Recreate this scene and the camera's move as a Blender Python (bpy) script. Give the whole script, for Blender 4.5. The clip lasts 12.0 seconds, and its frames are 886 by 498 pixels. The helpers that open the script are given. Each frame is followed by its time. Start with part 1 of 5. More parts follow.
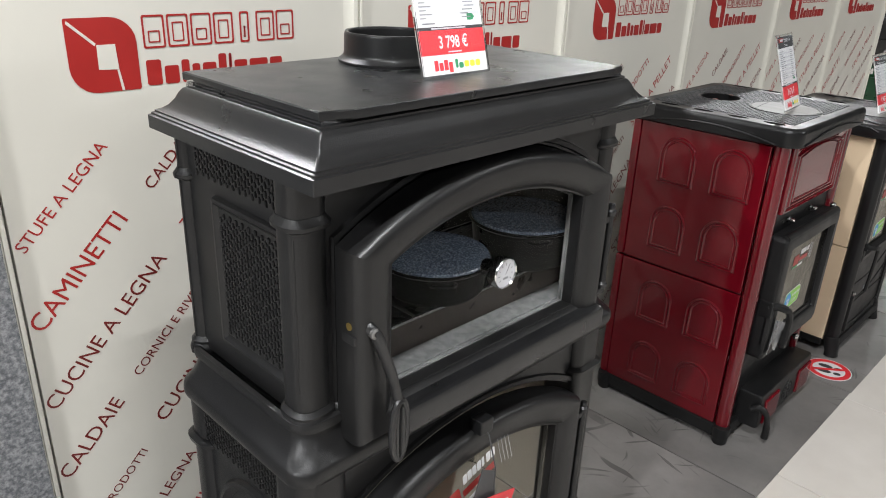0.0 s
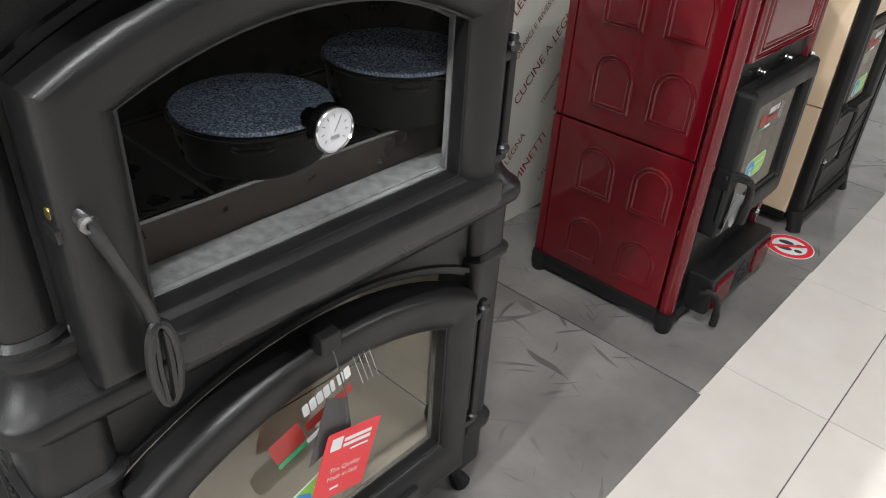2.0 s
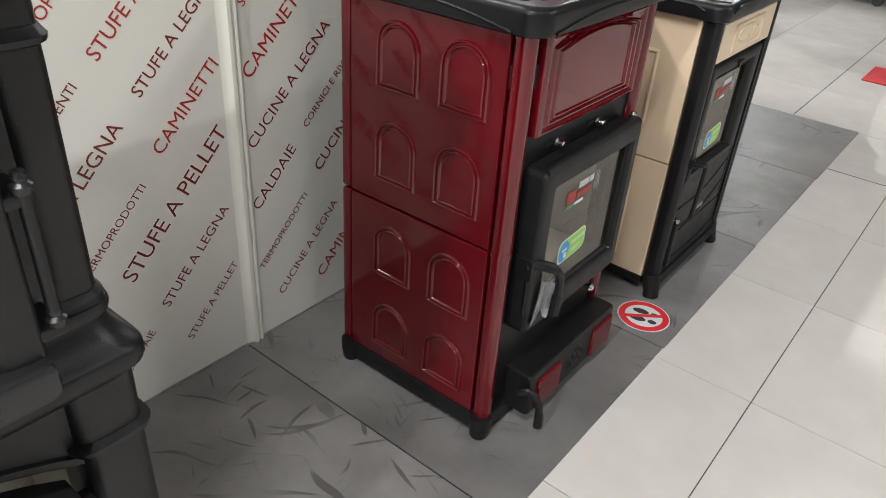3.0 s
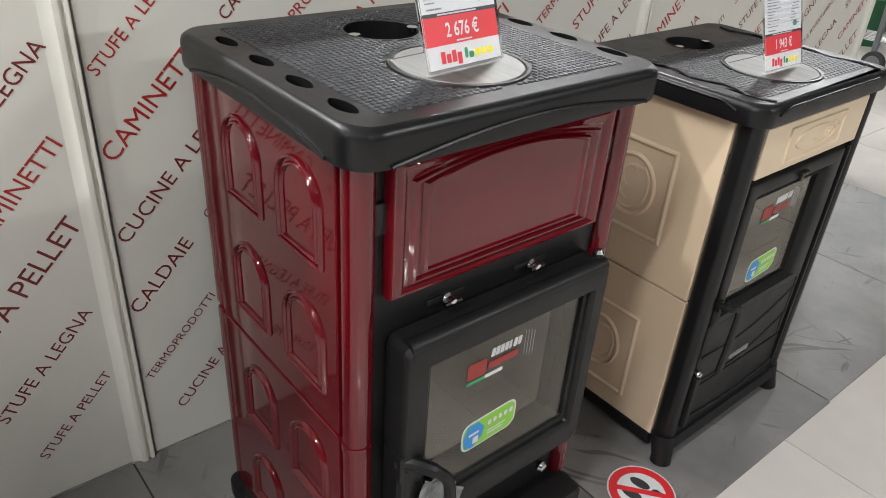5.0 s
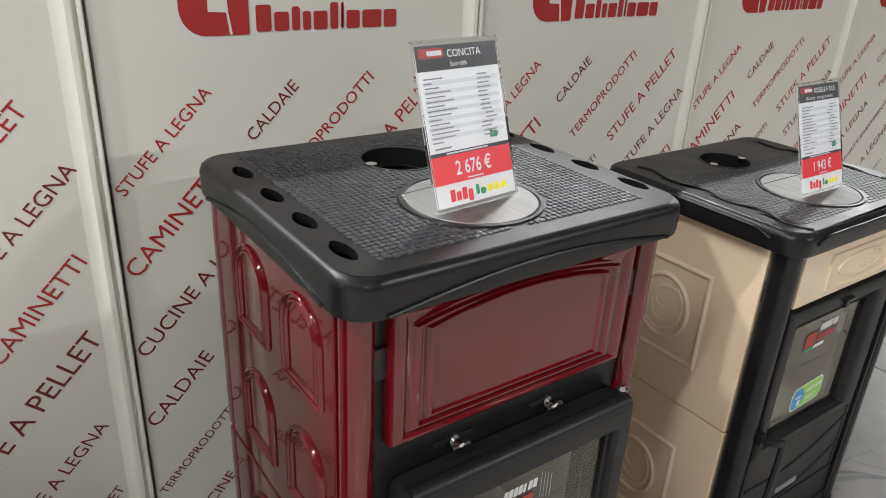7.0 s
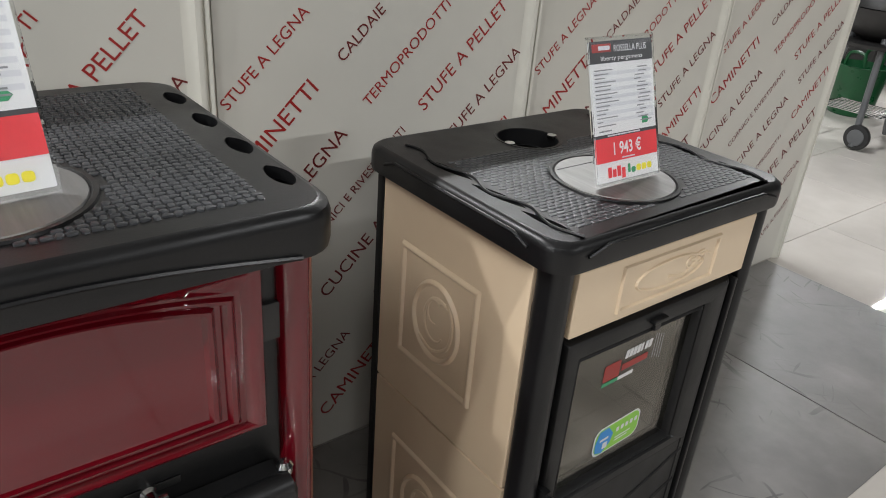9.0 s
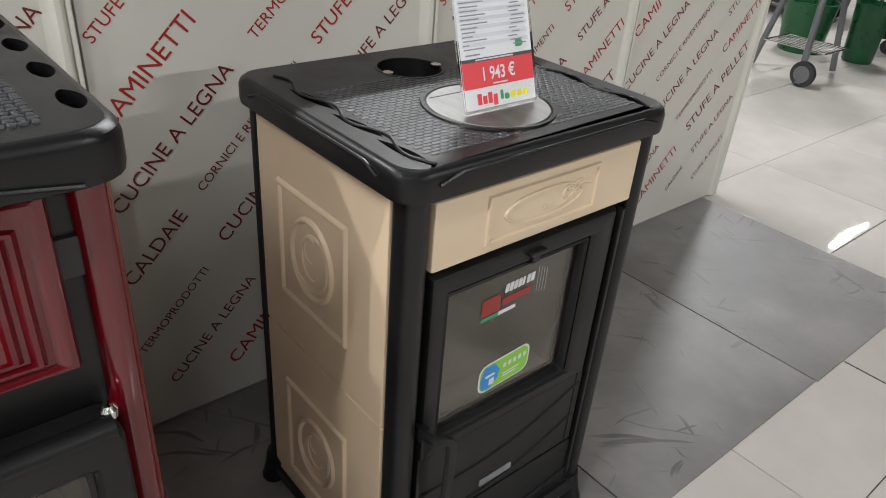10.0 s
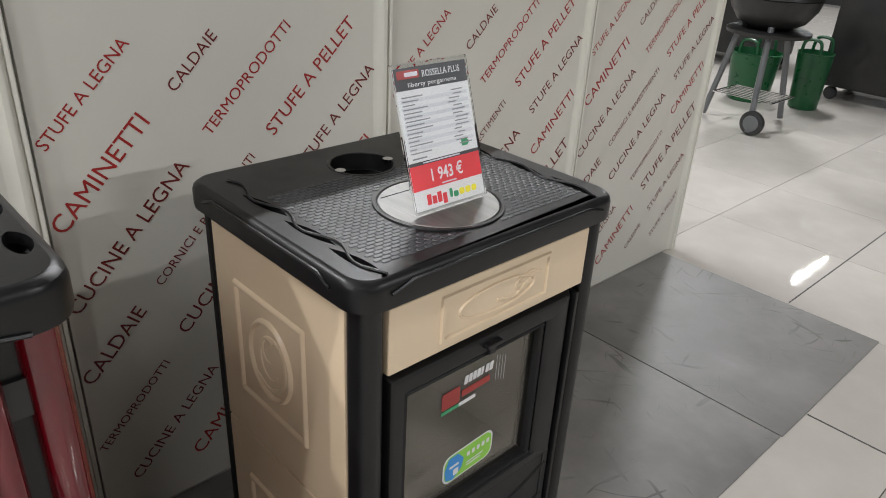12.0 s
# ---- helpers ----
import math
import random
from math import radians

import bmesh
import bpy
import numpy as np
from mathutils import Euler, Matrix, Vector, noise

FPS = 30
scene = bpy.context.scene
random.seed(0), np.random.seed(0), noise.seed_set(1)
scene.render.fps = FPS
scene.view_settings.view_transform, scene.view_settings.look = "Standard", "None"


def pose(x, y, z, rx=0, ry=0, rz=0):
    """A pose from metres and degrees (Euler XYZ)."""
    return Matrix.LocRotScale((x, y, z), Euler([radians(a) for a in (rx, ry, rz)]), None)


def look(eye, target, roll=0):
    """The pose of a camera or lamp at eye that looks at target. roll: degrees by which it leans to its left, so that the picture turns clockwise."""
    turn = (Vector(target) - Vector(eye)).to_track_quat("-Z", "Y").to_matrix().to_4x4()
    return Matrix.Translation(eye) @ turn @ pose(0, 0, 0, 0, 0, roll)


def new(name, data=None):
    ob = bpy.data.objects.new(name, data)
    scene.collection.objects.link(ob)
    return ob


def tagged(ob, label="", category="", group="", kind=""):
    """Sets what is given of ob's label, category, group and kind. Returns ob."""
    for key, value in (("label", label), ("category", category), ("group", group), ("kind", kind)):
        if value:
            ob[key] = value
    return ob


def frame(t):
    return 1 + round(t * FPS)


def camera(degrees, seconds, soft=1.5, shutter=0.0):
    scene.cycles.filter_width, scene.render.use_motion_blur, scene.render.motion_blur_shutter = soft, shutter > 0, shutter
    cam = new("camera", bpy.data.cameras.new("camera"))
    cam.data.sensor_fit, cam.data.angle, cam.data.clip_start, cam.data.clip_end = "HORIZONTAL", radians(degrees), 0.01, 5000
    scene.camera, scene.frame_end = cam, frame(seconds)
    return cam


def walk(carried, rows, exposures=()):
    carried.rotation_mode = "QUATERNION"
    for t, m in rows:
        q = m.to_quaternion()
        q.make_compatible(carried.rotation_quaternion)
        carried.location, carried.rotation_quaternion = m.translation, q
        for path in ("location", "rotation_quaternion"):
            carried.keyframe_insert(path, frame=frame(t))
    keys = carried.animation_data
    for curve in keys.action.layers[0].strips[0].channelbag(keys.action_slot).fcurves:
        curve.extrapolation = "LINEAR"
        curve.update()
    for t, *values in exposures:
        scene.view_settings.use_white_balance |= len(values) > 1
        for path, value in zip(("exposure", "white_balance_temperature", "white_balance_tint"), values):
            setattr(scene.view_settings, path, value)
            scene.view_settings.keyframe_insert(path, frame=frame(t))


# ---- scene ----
cam = camera(62.5, 12.0, soft=1.0)
PATH = [
    (0, (-0.005, -0.012, 1.446), (-1.292, 1.309, 0.672), 2.3),
    (0.5, (-0.02, 0.014, 1.406), (-1.294, 1.309, 0.569), 2.3),
    (1, (-0.024, 0.058, 1.356), (-1.266, 1.307, 0.41), 2.4),
    (1.5, (-0.061, 0.156, 1.291), (-1.243, 1.388, 0.248), 2.7),
    (2, (-0.107, 0.354, 1.285), (-1.21, 1.623, 0.202), 3.6),
    (2.5, (-0.081, 0.62, 1.302), (-1.122, 1.948, 0.229), 4.1),
    (3, (-0.031, 0.908, 1.312), (-1.052, 2.274, 0.266), 4.2),
    (3.5, (-0.075, 1.13, 1.327), (-1.133, 2.485, 0.307), 4.6),
    (3.7, (-0.096, 1.213, 1.332), (-1.18, 2.55, 0.314), 4.5),
    (5.3, (-0.037, 1.619, 1.32), (-1.38, 2.715, 0.321), 3.8),
    (5.5, (-0.035, 1.63, 1.323), (-1.401, 2.711, 0.34), 3.6),
    (6, (-0.032, 1.637, 1.342), (-1.452, 2.701, 0.419), 3.2),
    (6.5, (-0.042, 1.653, 1.371), (-1.502, 2.723, 0.52), 3.0),
    (6.7, (-0.049, 1.66, 1.382), (-1.522, 2.734, 0.56), 3.0),
    (8.3, (-0.131, 1.896, 1.339), (-1.586, 2.975, 0.493), 4.0),
    (8.5, (-0.131, 1.985, 1.337), (-1.57, 3.073, 0.475), 4.2),
    (9, (-0.1, 2.215, 1.308), (-1.484, 3.348, 0.413), 4.8),
    (9.5, (-0.057, 2.33, 1.287), (-1.398, 3.479, 0.349), 4.7),
    (10, (-0.022, 2.356, 1.278), (-1.305, 3.513, 0.269), 4.7),
    (10.5, (0.014, 2.351, 1.224), (-1.211, 3.504, 0.143), 4.4),
    (11, (0.036, 2.386, 1.232), (-1.18, 3.541, 0.143), 3.5),
    (11.5, (0.004, 2.391, 1.306), (-1.243, 3.608, 0.324), 3.5),
    (12, (-0.023, 2.384, 1.354), (-1.305, 3.635, 0.463), 3.2),
]
walk(cam, [(t, look(eye, target, roll)) for t, eye, target, roll in PATH],
     exposures=[(0, .2), (1, .25), (2, .33), (2.5, .35), (3, .25), (3.5, .1), (5.3, .25), (6.5, .25), (8.3, -.05), (9, 0), (9.5, .03), (10.5, .15), (11, .15), (12, .03)])
# ---------------------------------------------------------------- light
world = bpy.data.worlds.new("world")
scene.world = world
world.use_nodes = True
world.node_tree.nodes["Background"].inputs["Color"].default_value = (0.9, 0.92, 1.0, 1)
world.node_tree.nodes["Background"].inputs["Strength"].default_value = 0.03
scene.view_settings.exposure = 0.0


def strip_lamp(x, y, z, length, watts, width=0.05):
    d = bpy.data.lights.new("strip_light", "AREA")
    d.shape, d.size, d.size_y, d.energy = "RECTANGLE", width, length, watts
    d.color = (0.97, 0.985, 1.0)
    ob = new("strip_light", d)
    ob.matrix_world = pose(x, y, z)
    return ob


LAMP_Z = 3.65
LAMPS = [(0.15, -3.7, 1.2, 320), (0.15, 0.1, 1.2, 80),
         (-3.23, -3.25, 1.2, 130), (-3.23, 0.9, 1.2, 160), (-3.23, 5.05, 1.2, 120), (-3.23, 9.2, 1.2, 125), (-3.23, 13.35, 1.2, 120),
         (3.95, -3.7, 1.2, 60), (3.95, 0.1, 1.2, 60), (3.95, 5.2, 1.2, 200)]
for lx, ly, ll, lw in LAMPS:
    strip_lamp(lx, ly, LAMP_Z - 0.07, ll, lw)


# ---------------------------------------------------------------- materials
def nodes_of(name):
    m = bpy.data.materials.new(name)
    m.use_nodes = True
    t = m.node_tree
    return m, t, t.nodes["Principled BSDF"], t.nodes, t.links


def coords(n, l, scale=(1, 1, 1)):
    tc, mp = n.new("ShaderNodeTexCoord"), n.new("ShaderNodeMapping")
    mp.inputs["Scale"].default_value = scale
    l.new(tc.outputs["Object"], mp.inputs["Vector"])
    return mp.outputs["Vector"]


def tex_noise(n, l, vec, scale, detail=4, rough=0.55):
    t = n.new("ShaderNodeTexNoise")
    t.inputs["Scale"].default_value, t.inputs["Detail"].default_value, t.inputs["Roughness"].default_value = scale, detail, rough
    l.new(vec, t.inputs["Vector"])
    return t.outputs["Fac"]


def ramp(n, l, fac, stops):
    r = n.new("ShaderNodeValToRGB")
    e = r.color_ramp.elements
    while len(e) < len(stops):
        e.new(0.5)
    for el, (p, c) in zip(e, stops):
        el.position, el.color = p, (*c, 1) if len(c) == 3 else c
    l.new(fac, r.inputs["Fac"])
    return r.outputs["Color"]


def bump(n, l, height, strength, distance, normal=None):
    b = n.new("ShaderNodeBump")
    b.inputs["Strength"].default_value, b.inputs["Distance"].default_value = strength, distance
    l.new(height, b.inputs["Height"])
    if normal:
        l.new(normal, b.inputs["Normal"])
    return b.outputs["Normal"]


def surface(name, dark, light, rough=(0.4, 0.6), scale=3.0, fine=120.0, relief=0.0003, metal=0.0, coat=0.0, spec=0.5, stretch=(1, 1, 1)):
    """Colour drifts slowly between dark and light, roughness with it, fine grain as relief."""
    m, t, p, n, l = nodes_of(name)
    v = coords(n, l, stretch)
    big, small = tex_noise(n, l, v, scale, 5), tex_noise(n, l, v, fine, 3)
    l.new(ramp(n, l, big, [(0.3, dark), (0.72, light)]), p.inputs["Base Color"])
    rr = n.new("ShaderNodeMapRange")
    rr.inputs["From Min"].default_value, rr.inputs["From Max"].default_value = 0.3, 0.7
    rr.inputs["To Min"].default_value, rr.inputs["To Max"].default_value = rough
    l.new(tex_noise(n, l, v, scale * 2.7, 4), rr.inputs["Value"])
    l.new(rr.outputs["Result"], p.inputs["Roughness"])
    if relief:
        l.new(bump(n, l, small, 0.6, relief), p.inputs["Normal"])
    p.inputs["Metallic"].default_value = metal
    p.inputs["Coat Weight"].default_value = coat
    p.inputs["Coat Roughness"].default_value = 0.03
    p.inputs["Specular IOR Level"].default_value = spec
    return m


CAST_IRON = surface("cast_iron", (0.0060, 0.0060, 0.0065), (0.0105, 0.0103, 0.0103), (0.30, 0.43), 4, 520, 0.0005, spec=0.36)
CAST_SATIN = surface("cast_iron_satin", (0.007, 0.007, 0.0076), (0.012, 0.012, 0.0124), (0.26, 0.38), 5, 520, 0.0005, spec=0.5)
IRON = surface("black_stove_paint", (0.0045, 0.0045, 0.005), (0.0085, 0.0084, 0.0084), (0.36, 0.50), 4, 420, 0.0003, spec=0.34)
IRON_SATIN = surface("black_paint_satin", (0.0045, 0.0045, 0.005), (0.008, 0.008, 0.0084), (0.30, 0.42), 5, 500, 0.0002, spec=0.34)
# Base lightened to blue-grey: the weave's lamp sheen is put into its colour.
IRON_TOP = surface("cast_top_sheen", (0.016, 0.017, 0.019), (0.034, 0.036, 0.041), (0.34, 0.46), 6, 300, 0.0003)
SOOT = surface("oven_black", (0.008, 0.008, 0.008), (0.016, 0.015, 0.014), (0.35, 0.6), 6, 90, 0.0002)
RED = surface("red_enamel", (0.080, 0.0015, 0.0048), (0.115, 0.0026, 0.0072), (0.04, 0.07), 3, 16, 0.0005, coat=0.35, spec=0.45)
CREAM = surface("parchment_ceramic", (0.60, 0.46, 0.31), (0.68, 0.54, 0.38), (0.28, 0.42), 3, 60, 0.0003, coat=0.25)
STEEL = surface("brushed_steel", (0.19, 0.187, 0.182), (0.24, 0.236, 0.23), (0.46, 0.58), 5, 300, 0.0001, metal=1.0, stretch=(1, 12, 1))
CHROME = surface("chrome", (0.62, 0.62, 0.62), (0.7, 0.7, 0.7), (0.08, 0.16), 5, 300, 0.0, metal=1.0)
BRASS = surface("brass", (0.55, 0.4, 0.12), (0.65, 0.5, 0.2), (0.25, 0.4), 8, 300, 0.0, metal=1.0)
STONE = surface("fire_stone", (0.055, 0.056, 0.056), (0.125, 0.125, 0.124), (0.8, 0.95), 60, 260, 0.0008)
GREY_BRICK = surface("grey_firebrick", (0.16, 0.155, 0.145), (0.22, 0.21, 0.2), (0.8, 0.95), 7, 200, 0.001)
VERMIC = surface("vermiculite", (0.36, 0.335, 0.29), (0.46, 0.43, 0.38), (0.8, 0.95), 7, 200, 0.001)
PANEL = surface("printed_board", (0.60, 0.58, 0.52), (0.645, 0.625, 0.565), (0.32, 0.45), 1.2, 200, 0.00005)
TRIM = surface("aluminium_profile_cream", (0.64, 0.62, 0.55), (0.70, 0.68, 0.61), (0.3, 0.4), 2, 200, 0.0)
INK_RED = surface("red_print", (0.31, 0.014, 0.012), (0.37, 0.020, 0.017), (0.4, 0.5), 6, 200, 0.0)
# Darker copy of the red ink, with shade put into its colour.
INK_SHADED = surface("shaded_red_print", (0.12, 0.010, 0.009), (0.165, 0.015, 0.012), (0.4, 0.5), 6, 200, 0.0)
WHITE = surface("white_card", (0.60, 0.60, 0.60), (0.66, 0.66, 0.66), (0.35, 0.5), 4, 200, 0.0)
RED_CARD = surface("red_card", (0.60, 0.022, 0.03), (0.66, 0.03, 0.04), (0.35, 0.5), 4, 200, 0.0)
GREY_CARD = surface("dark_grey_card", (0.035, 0.035, 0.038), (0.045, 0.045, 0.048), (0.4, 0.5), 4, 200, 0.0)
GREY_INK = surface("grey_ink", (0.16, 0.16, 0.17), (0.26, 0.26, 0.27), (0.5, 0.6), 20, 200, 0.0)
PALE_INK = surface("pale_row", (0.50, 0.50, 0.525), (0.56, 0.56, 0.585), (0.5, 0.6), 20, 200, 0.0)
GREEN = surface("green_label", (0.20, 0.48, 0.04), (0.25, 0.55, 0.06), (0.35, 0.5), 6, 200, 0.0)
GREEN_DARK = surface("green_flag", (0.02, 0.22, 0.09), (0.03, 0.27, 0.11), (0.35, 0.5), 6, 200, 0.0)
BLUE = surface("blue_label", (0.02, 0.20, 0.55), (0.03, 0.26, 0.62), (0.35, 0.5), 6, 200, 0.0)
YELLOW = surface("yellow_label", (0.72, 0.62, 0.02), (0.8, 0.7, 0.04), (0.35, 0.5), 6, 200, 0.0)
PLASTER = surface("ceiling_paint", (0.30, 0.30, 0.29), (0.36, 0.36, 0.35), (0.8, 0.95), 1.5, 80, 0.0006)
WALLPAINT = surface("store_wall_paint", (0.42, 0.42, 0.41), (0.5, 0.5, 0.49), (0.7, 0.9), 1.2, 80, 0.0005)
DARKWALL = surface("dark_wall_paint", (0.025, 0.025, 0.026), (0.04, 0.04, 0.04), (0.6, 0.8), 1.2, 80, 0.0005)
GROUT = surface("grout", (0.10, 0.095, 0.09), (0.17, 0.16, 0.15), (0.8, 0.95), 4, 90, 0.0008)
RUBBER = surface("black_rubber", (0.012, 0.012, 0.012), (0.03, 0.03, 0.03), (0.5, 0.7), 9, 120, 0.0004)
GREEN_PLASTIC = surface("green_plastic", (0.005, 0.055, 0.018), (0.008, 0.085, 0.028), (0.25, 0.4), 6, 60, 0.0004)
LEG_GREY = surface("grey_painted_steel", (0.12, 0.125, 0.13), (0.17, 0.175, 0.18), (0.3, 0.45), 6, 90, 0.0002, metal=0.3)
WHITE_PLASTIC = surface("white_plastic", (0.66, 0.66, 0.64), (0.74, 0.74, 0.72), (0.3, 0.45), 3, 60, 0.0003)
RED_FELT = surface("red_mat_fibre", (0.42, 0.02, 0.025), (0.5, 0.035, 0.04), (0.8, 0.95), 9, 200, 0.001)


def lamp_material():
    m, t, p, n, l = nodes_of("lamp_diffuser")
    p.inputs["Emission Color"].default_value = (0.97, 0.985, 1.0, 1)
    p.inputs["Emission Strength"].default_value = 6.0
    return m


def glass_material(name, tint, ior=1.5):
    m, t, p, n, l = nodes_of(name)
    n.remove(p)
    g = n.new("ShaderNodeBsdfGlass")
    g.inputs["Color"].default_value, g.inputs["Roughness"].default_value, g.inputs["IOR"].default_value = (*tint, 1), 0.0, ior
    l.new(g.outputs["BSDF"], n["Material Output"].inputs["Surface"])
    return m


def enamel_speckle():
    m, t, p, n, l = nodes_of("speckled_enamel")
    v = coords(n, l)
    f = tex_noise(n, l, v, 330, 2)
    l.new(ramp(n, l, f, [(0.40, (0.045, 0.060, 0.088)), (0.56, (0.12, 0.15, 0.20)), (0.7, (0.26, 0.31, 0.38))]), p.inputs["Base Color"])
    p.inputs["Roughness"].default_value = 0.25
    return m


def mat_material():
    """Dark slate-look vinyl with cloudy mottling and thin dark scratches."""
    m, t, p, n, l = nodes_of("slate_vinyl")
    tc = n.new("ShaderNodeTexCoord")
    oi = n.new("ShaderNodeObjectInfo")
    add = n.new("ShaderNodeVectorMath")
    add.operation = "MULTIPLY_ADD"
    l.new(oi.outputs["Random"], add.inputs[0])
    add.inputs[1].default_value = (13.0, 7.0, 3.0)
    l.new(tc.outputs["Object"], add.inputs[2])
    v = add.outputs["Vector"]
    cloud = ramp(n, l, tex_noise(n, l, v, 2.6, 8, 0.6), [(0.3, (0.105, 0.100, 0.096)), (0.5, (0.160, 0.152, 0.145)), (0.70, (0.225, 0.215, 0.206))])
    warp = n.new("ShaderNodeTexNoise")
    warp.inputs["Scale"].default_value = 2.2
    l.new(v, warp.inputs["Vector"])
    ad2 = n.new("ShaderNodeVectorMath")
    ad2.operation = "MULTIPLY_ADD"
    l.new(warp.outputs["Color"], ad2.inputs[0])
    ad2.inputs[1].default_value = (0.24, 0.24, 0.24)
    l.new(v, ad2.inputs[2])
    strokes = None
    for k, (ang, sc, lo) in enumerate(((20, (5, 40, 1), .655), (-42, (4, 46, 1), .66), (75, (6, 52, 1), .665), (130, (3.6, 36, 1), .67))):
        turn, mp = n.new("ShaderNodeMapping"), n.new("ShaderNodeMapping")
        turn.inputs["Rotation"].default_value = (0, 0, radians(ang))
        mp.inputs["Scale"].default_value, mp.inputs["Location"].default_value = sc, (k * 3.1, k * 1.7, 0)
        l.new(ad2.outputs["Vector"], turn.inputs["Vector"])
        l.new(turn.outputs["Vector"], mp.inputs["Vector"])
        st = ramp(n, l, tex_noise(n, l, mp.outputs["Vector"], 1.0, 2, 0.4), [(lo, (0, 0, 0)), (lo + .035, (1, 1, 1))])
        if strokes is None:
            strokes = st
        else:
            mx = n.new("ShaderNodeMath")
            mx.operation = "MAXIMUM"
            l.new(strokes, mx.inputs[0])
            l.new(st, mx.inputs[1])
            strokes = mx.outputs[0]
    patch = ramp(n, l, tex_noise(n, l, v, 2.9, 3), [(0.48, (0, 0, 0)), (0.62, (0.62, 0.62, 0.62))])
    mul = n.new("ShaderNodeMath")
    mul.operation = "MULTIPLY"
    l.new(strokes, mul.inputs[0])
    l.new(patch, mul.inputs[1])
    mix = n.new("ShaderNodeMix")
    mix.data_type = "RGBA"
    l.new(mul.outputs[0], mix.inputs["Factor"])
    l.new(cloud, mix.inputs["A"])
    mix.inputs["B"].default_value = (0.022, 0.02, 0.019, 1)
    l.new(mix.outputs["Result"], p.inputs["Base Color"])
    p.inputs["Roughness"].default_value = 0.42
    l.new(bump(n, l, tex_noise(n, l, v, 60, 5), 0.35, 0.0008), p.inputs["Normal"])
    return m


def tile_material():
    m, t, p, n, l = nodes_of("polished_porcelain")
    v = coords(n, l)
    oi = n.new("ShaderNodeObjectInfo")
    base = ramp(n, l, tex_noise(n, l, v, 5, 6), [(0.3, (0.54, 0.505, 0.465)), (0.7, (0.60, 0.565, 0.525))])
    hsv = n.new("ShaderNodeHueSaturation")
    mr = n.new("ShaderNodeMapRange")
    mr.inputs["To Min"].default_value, mr.inputs["To Max"].default_value = 0.96, 1.03
    l.new(oi.outputs["Random"], mr.inputs["Value"])
    l.new(mr.outputs["Result"], hsv.inputs["Value"])
    l.new(base, hsv.inputs["Color"])
    l.new(hsv.outputs["Color"], p.inputs["Base Color"])
    l.new(ramp(n, l, tex_noise(n, l, v, 9, 5), [(0.3, (0.018, 0.018, 0.018)), (0.7, (0.035, 0.035, 0.035))]), p.inputs["Roughness"])
    return m


def granite_material():
    m, t, p, n, l = nodes_of("grey_granite_laminate")
    v = coords(n, l)
    l.new(ramp(n, l, tex_noise(n, l, v, 140, 3), [(0.35, (0.09, 0.095, 0.105)), (0.5, (0.17, 0.175, 0.185)), (0.68, (0.3, 0.305, 0.31))]), p.inputs["Base Color"])
    p.inputs["Roughness"].default_value = 0.4
    return m


LAMP = lamp_material()
GLASS = glass_material("stove_glass", (0.86, 0.84, 0.80), 1.55)
GLASS_CLEAR = glass_material("oven_glass", (0.98, 0.98, 0.98), 1.08)
ACRYLIC = glass_material("acrylic", (0.97, 0.98, 0.98), 1.46)
BROWN_FILLER = surface("brown_filler", (0.014, 0.010, 0.0075), (0.022, 0.015, 0.011), (0.25, 0.4), 6, 90, 0.0)
GASKET = surface("grey_rope_gasket", (0.08, 0.08, 0.079), (0.13, 0.13, 0.128), (0.8, 0.95), 30, 400, 0.0008)
OVEN_ENAMEL = surface("oven_enamel", (0.0025, 0.0025, 0.0025), (0.0045, 0.0043, 0.004), (0.22, 0.4), 6, 90, 0.0, spec=0.08)
SPECKLE = enamel_speckle()
SLATE = mat_material()
TILE = tile_material()
GRANITE = granite_material()


# ---------------------------------------------------------------- mesh helpers
HOME = {}


def thing(name, at, label, category, group="", kind=""):
    ob = new(name)
    ob.location = at
    ob.empty_display_size = 0.1
    HOME[ob] = Vector(at)
    return tagged(ob, label, category, group, kind)


def smooth(me, angle=35):
    """Soft shading over small bends; broad faces keep their own flat normal."""
    me.shade_smooth()
    me.set_sharp_from_angle(angle=radians(angle))
    at = [[] for _ in range(len(me.vertices))]
    for f in me.polygons:
        nrm, area = f.normal.copy(), f.area
        for v in f.vertices:
            at[v].append((nrm, area))
    lim = math.cos(radians(angle))
    out = [None] * len(me.loops)
    for f in me.polygons:
        nf = f.normal
        for li, v in zip(f.loop_indices, f.vertices):
            acc = Vector((0, 0, 0))
            for nrm, area in at[v]:
                if nf.dot(nrm) >= lim:
                    acc += nrm * area
            out[li] = acc.normalized() if acc.length > 1e-14 else nf.copy()
    me.normals_split_custom_set(out)


def part(name, bm, material, parent=None, label=""):
    """One mesh object, built in world metres, under a thing or a part."""
    bmesh.ops.recalc_face_normals(bm, faces=bm.faces)
    if parent is not None:
        bmesh.ops.translate(bm, verts=bm.verts, vec=-HOME[parent])
    me = bpy.data.meshes.new(name)
    bm.to_mesh(me)
    bm.free()
    smooth(me)
    me.materials.append(material)
    ob = new(name, me)
    if parent is not None:
        ob.parent = parent
        HOME[ob] = HOME[parent]
    else:
        HOME[ob] = Vector((0, 0, 0))
    if label:
        ob["label"] = label
    return ob


def loft(loops, caps=(True, True), bm=None):
    bm = bm or bmesh.new()
    rings = [[bm.verts.new(p) for p in lp] for lp in loops]
    k = len(rings[0])
    for a, b in zip(rings, rings[1:]):
        for i in range(k):
            j = (i + 1) % k
            bm.faces.new((a[i], a[j], b[j], b[i]))
    if caps[0]:
        bm.faces.new(rings[0][::-1])
    if caps[1]:
        bm.faces.new(rings[-1])
    return bm


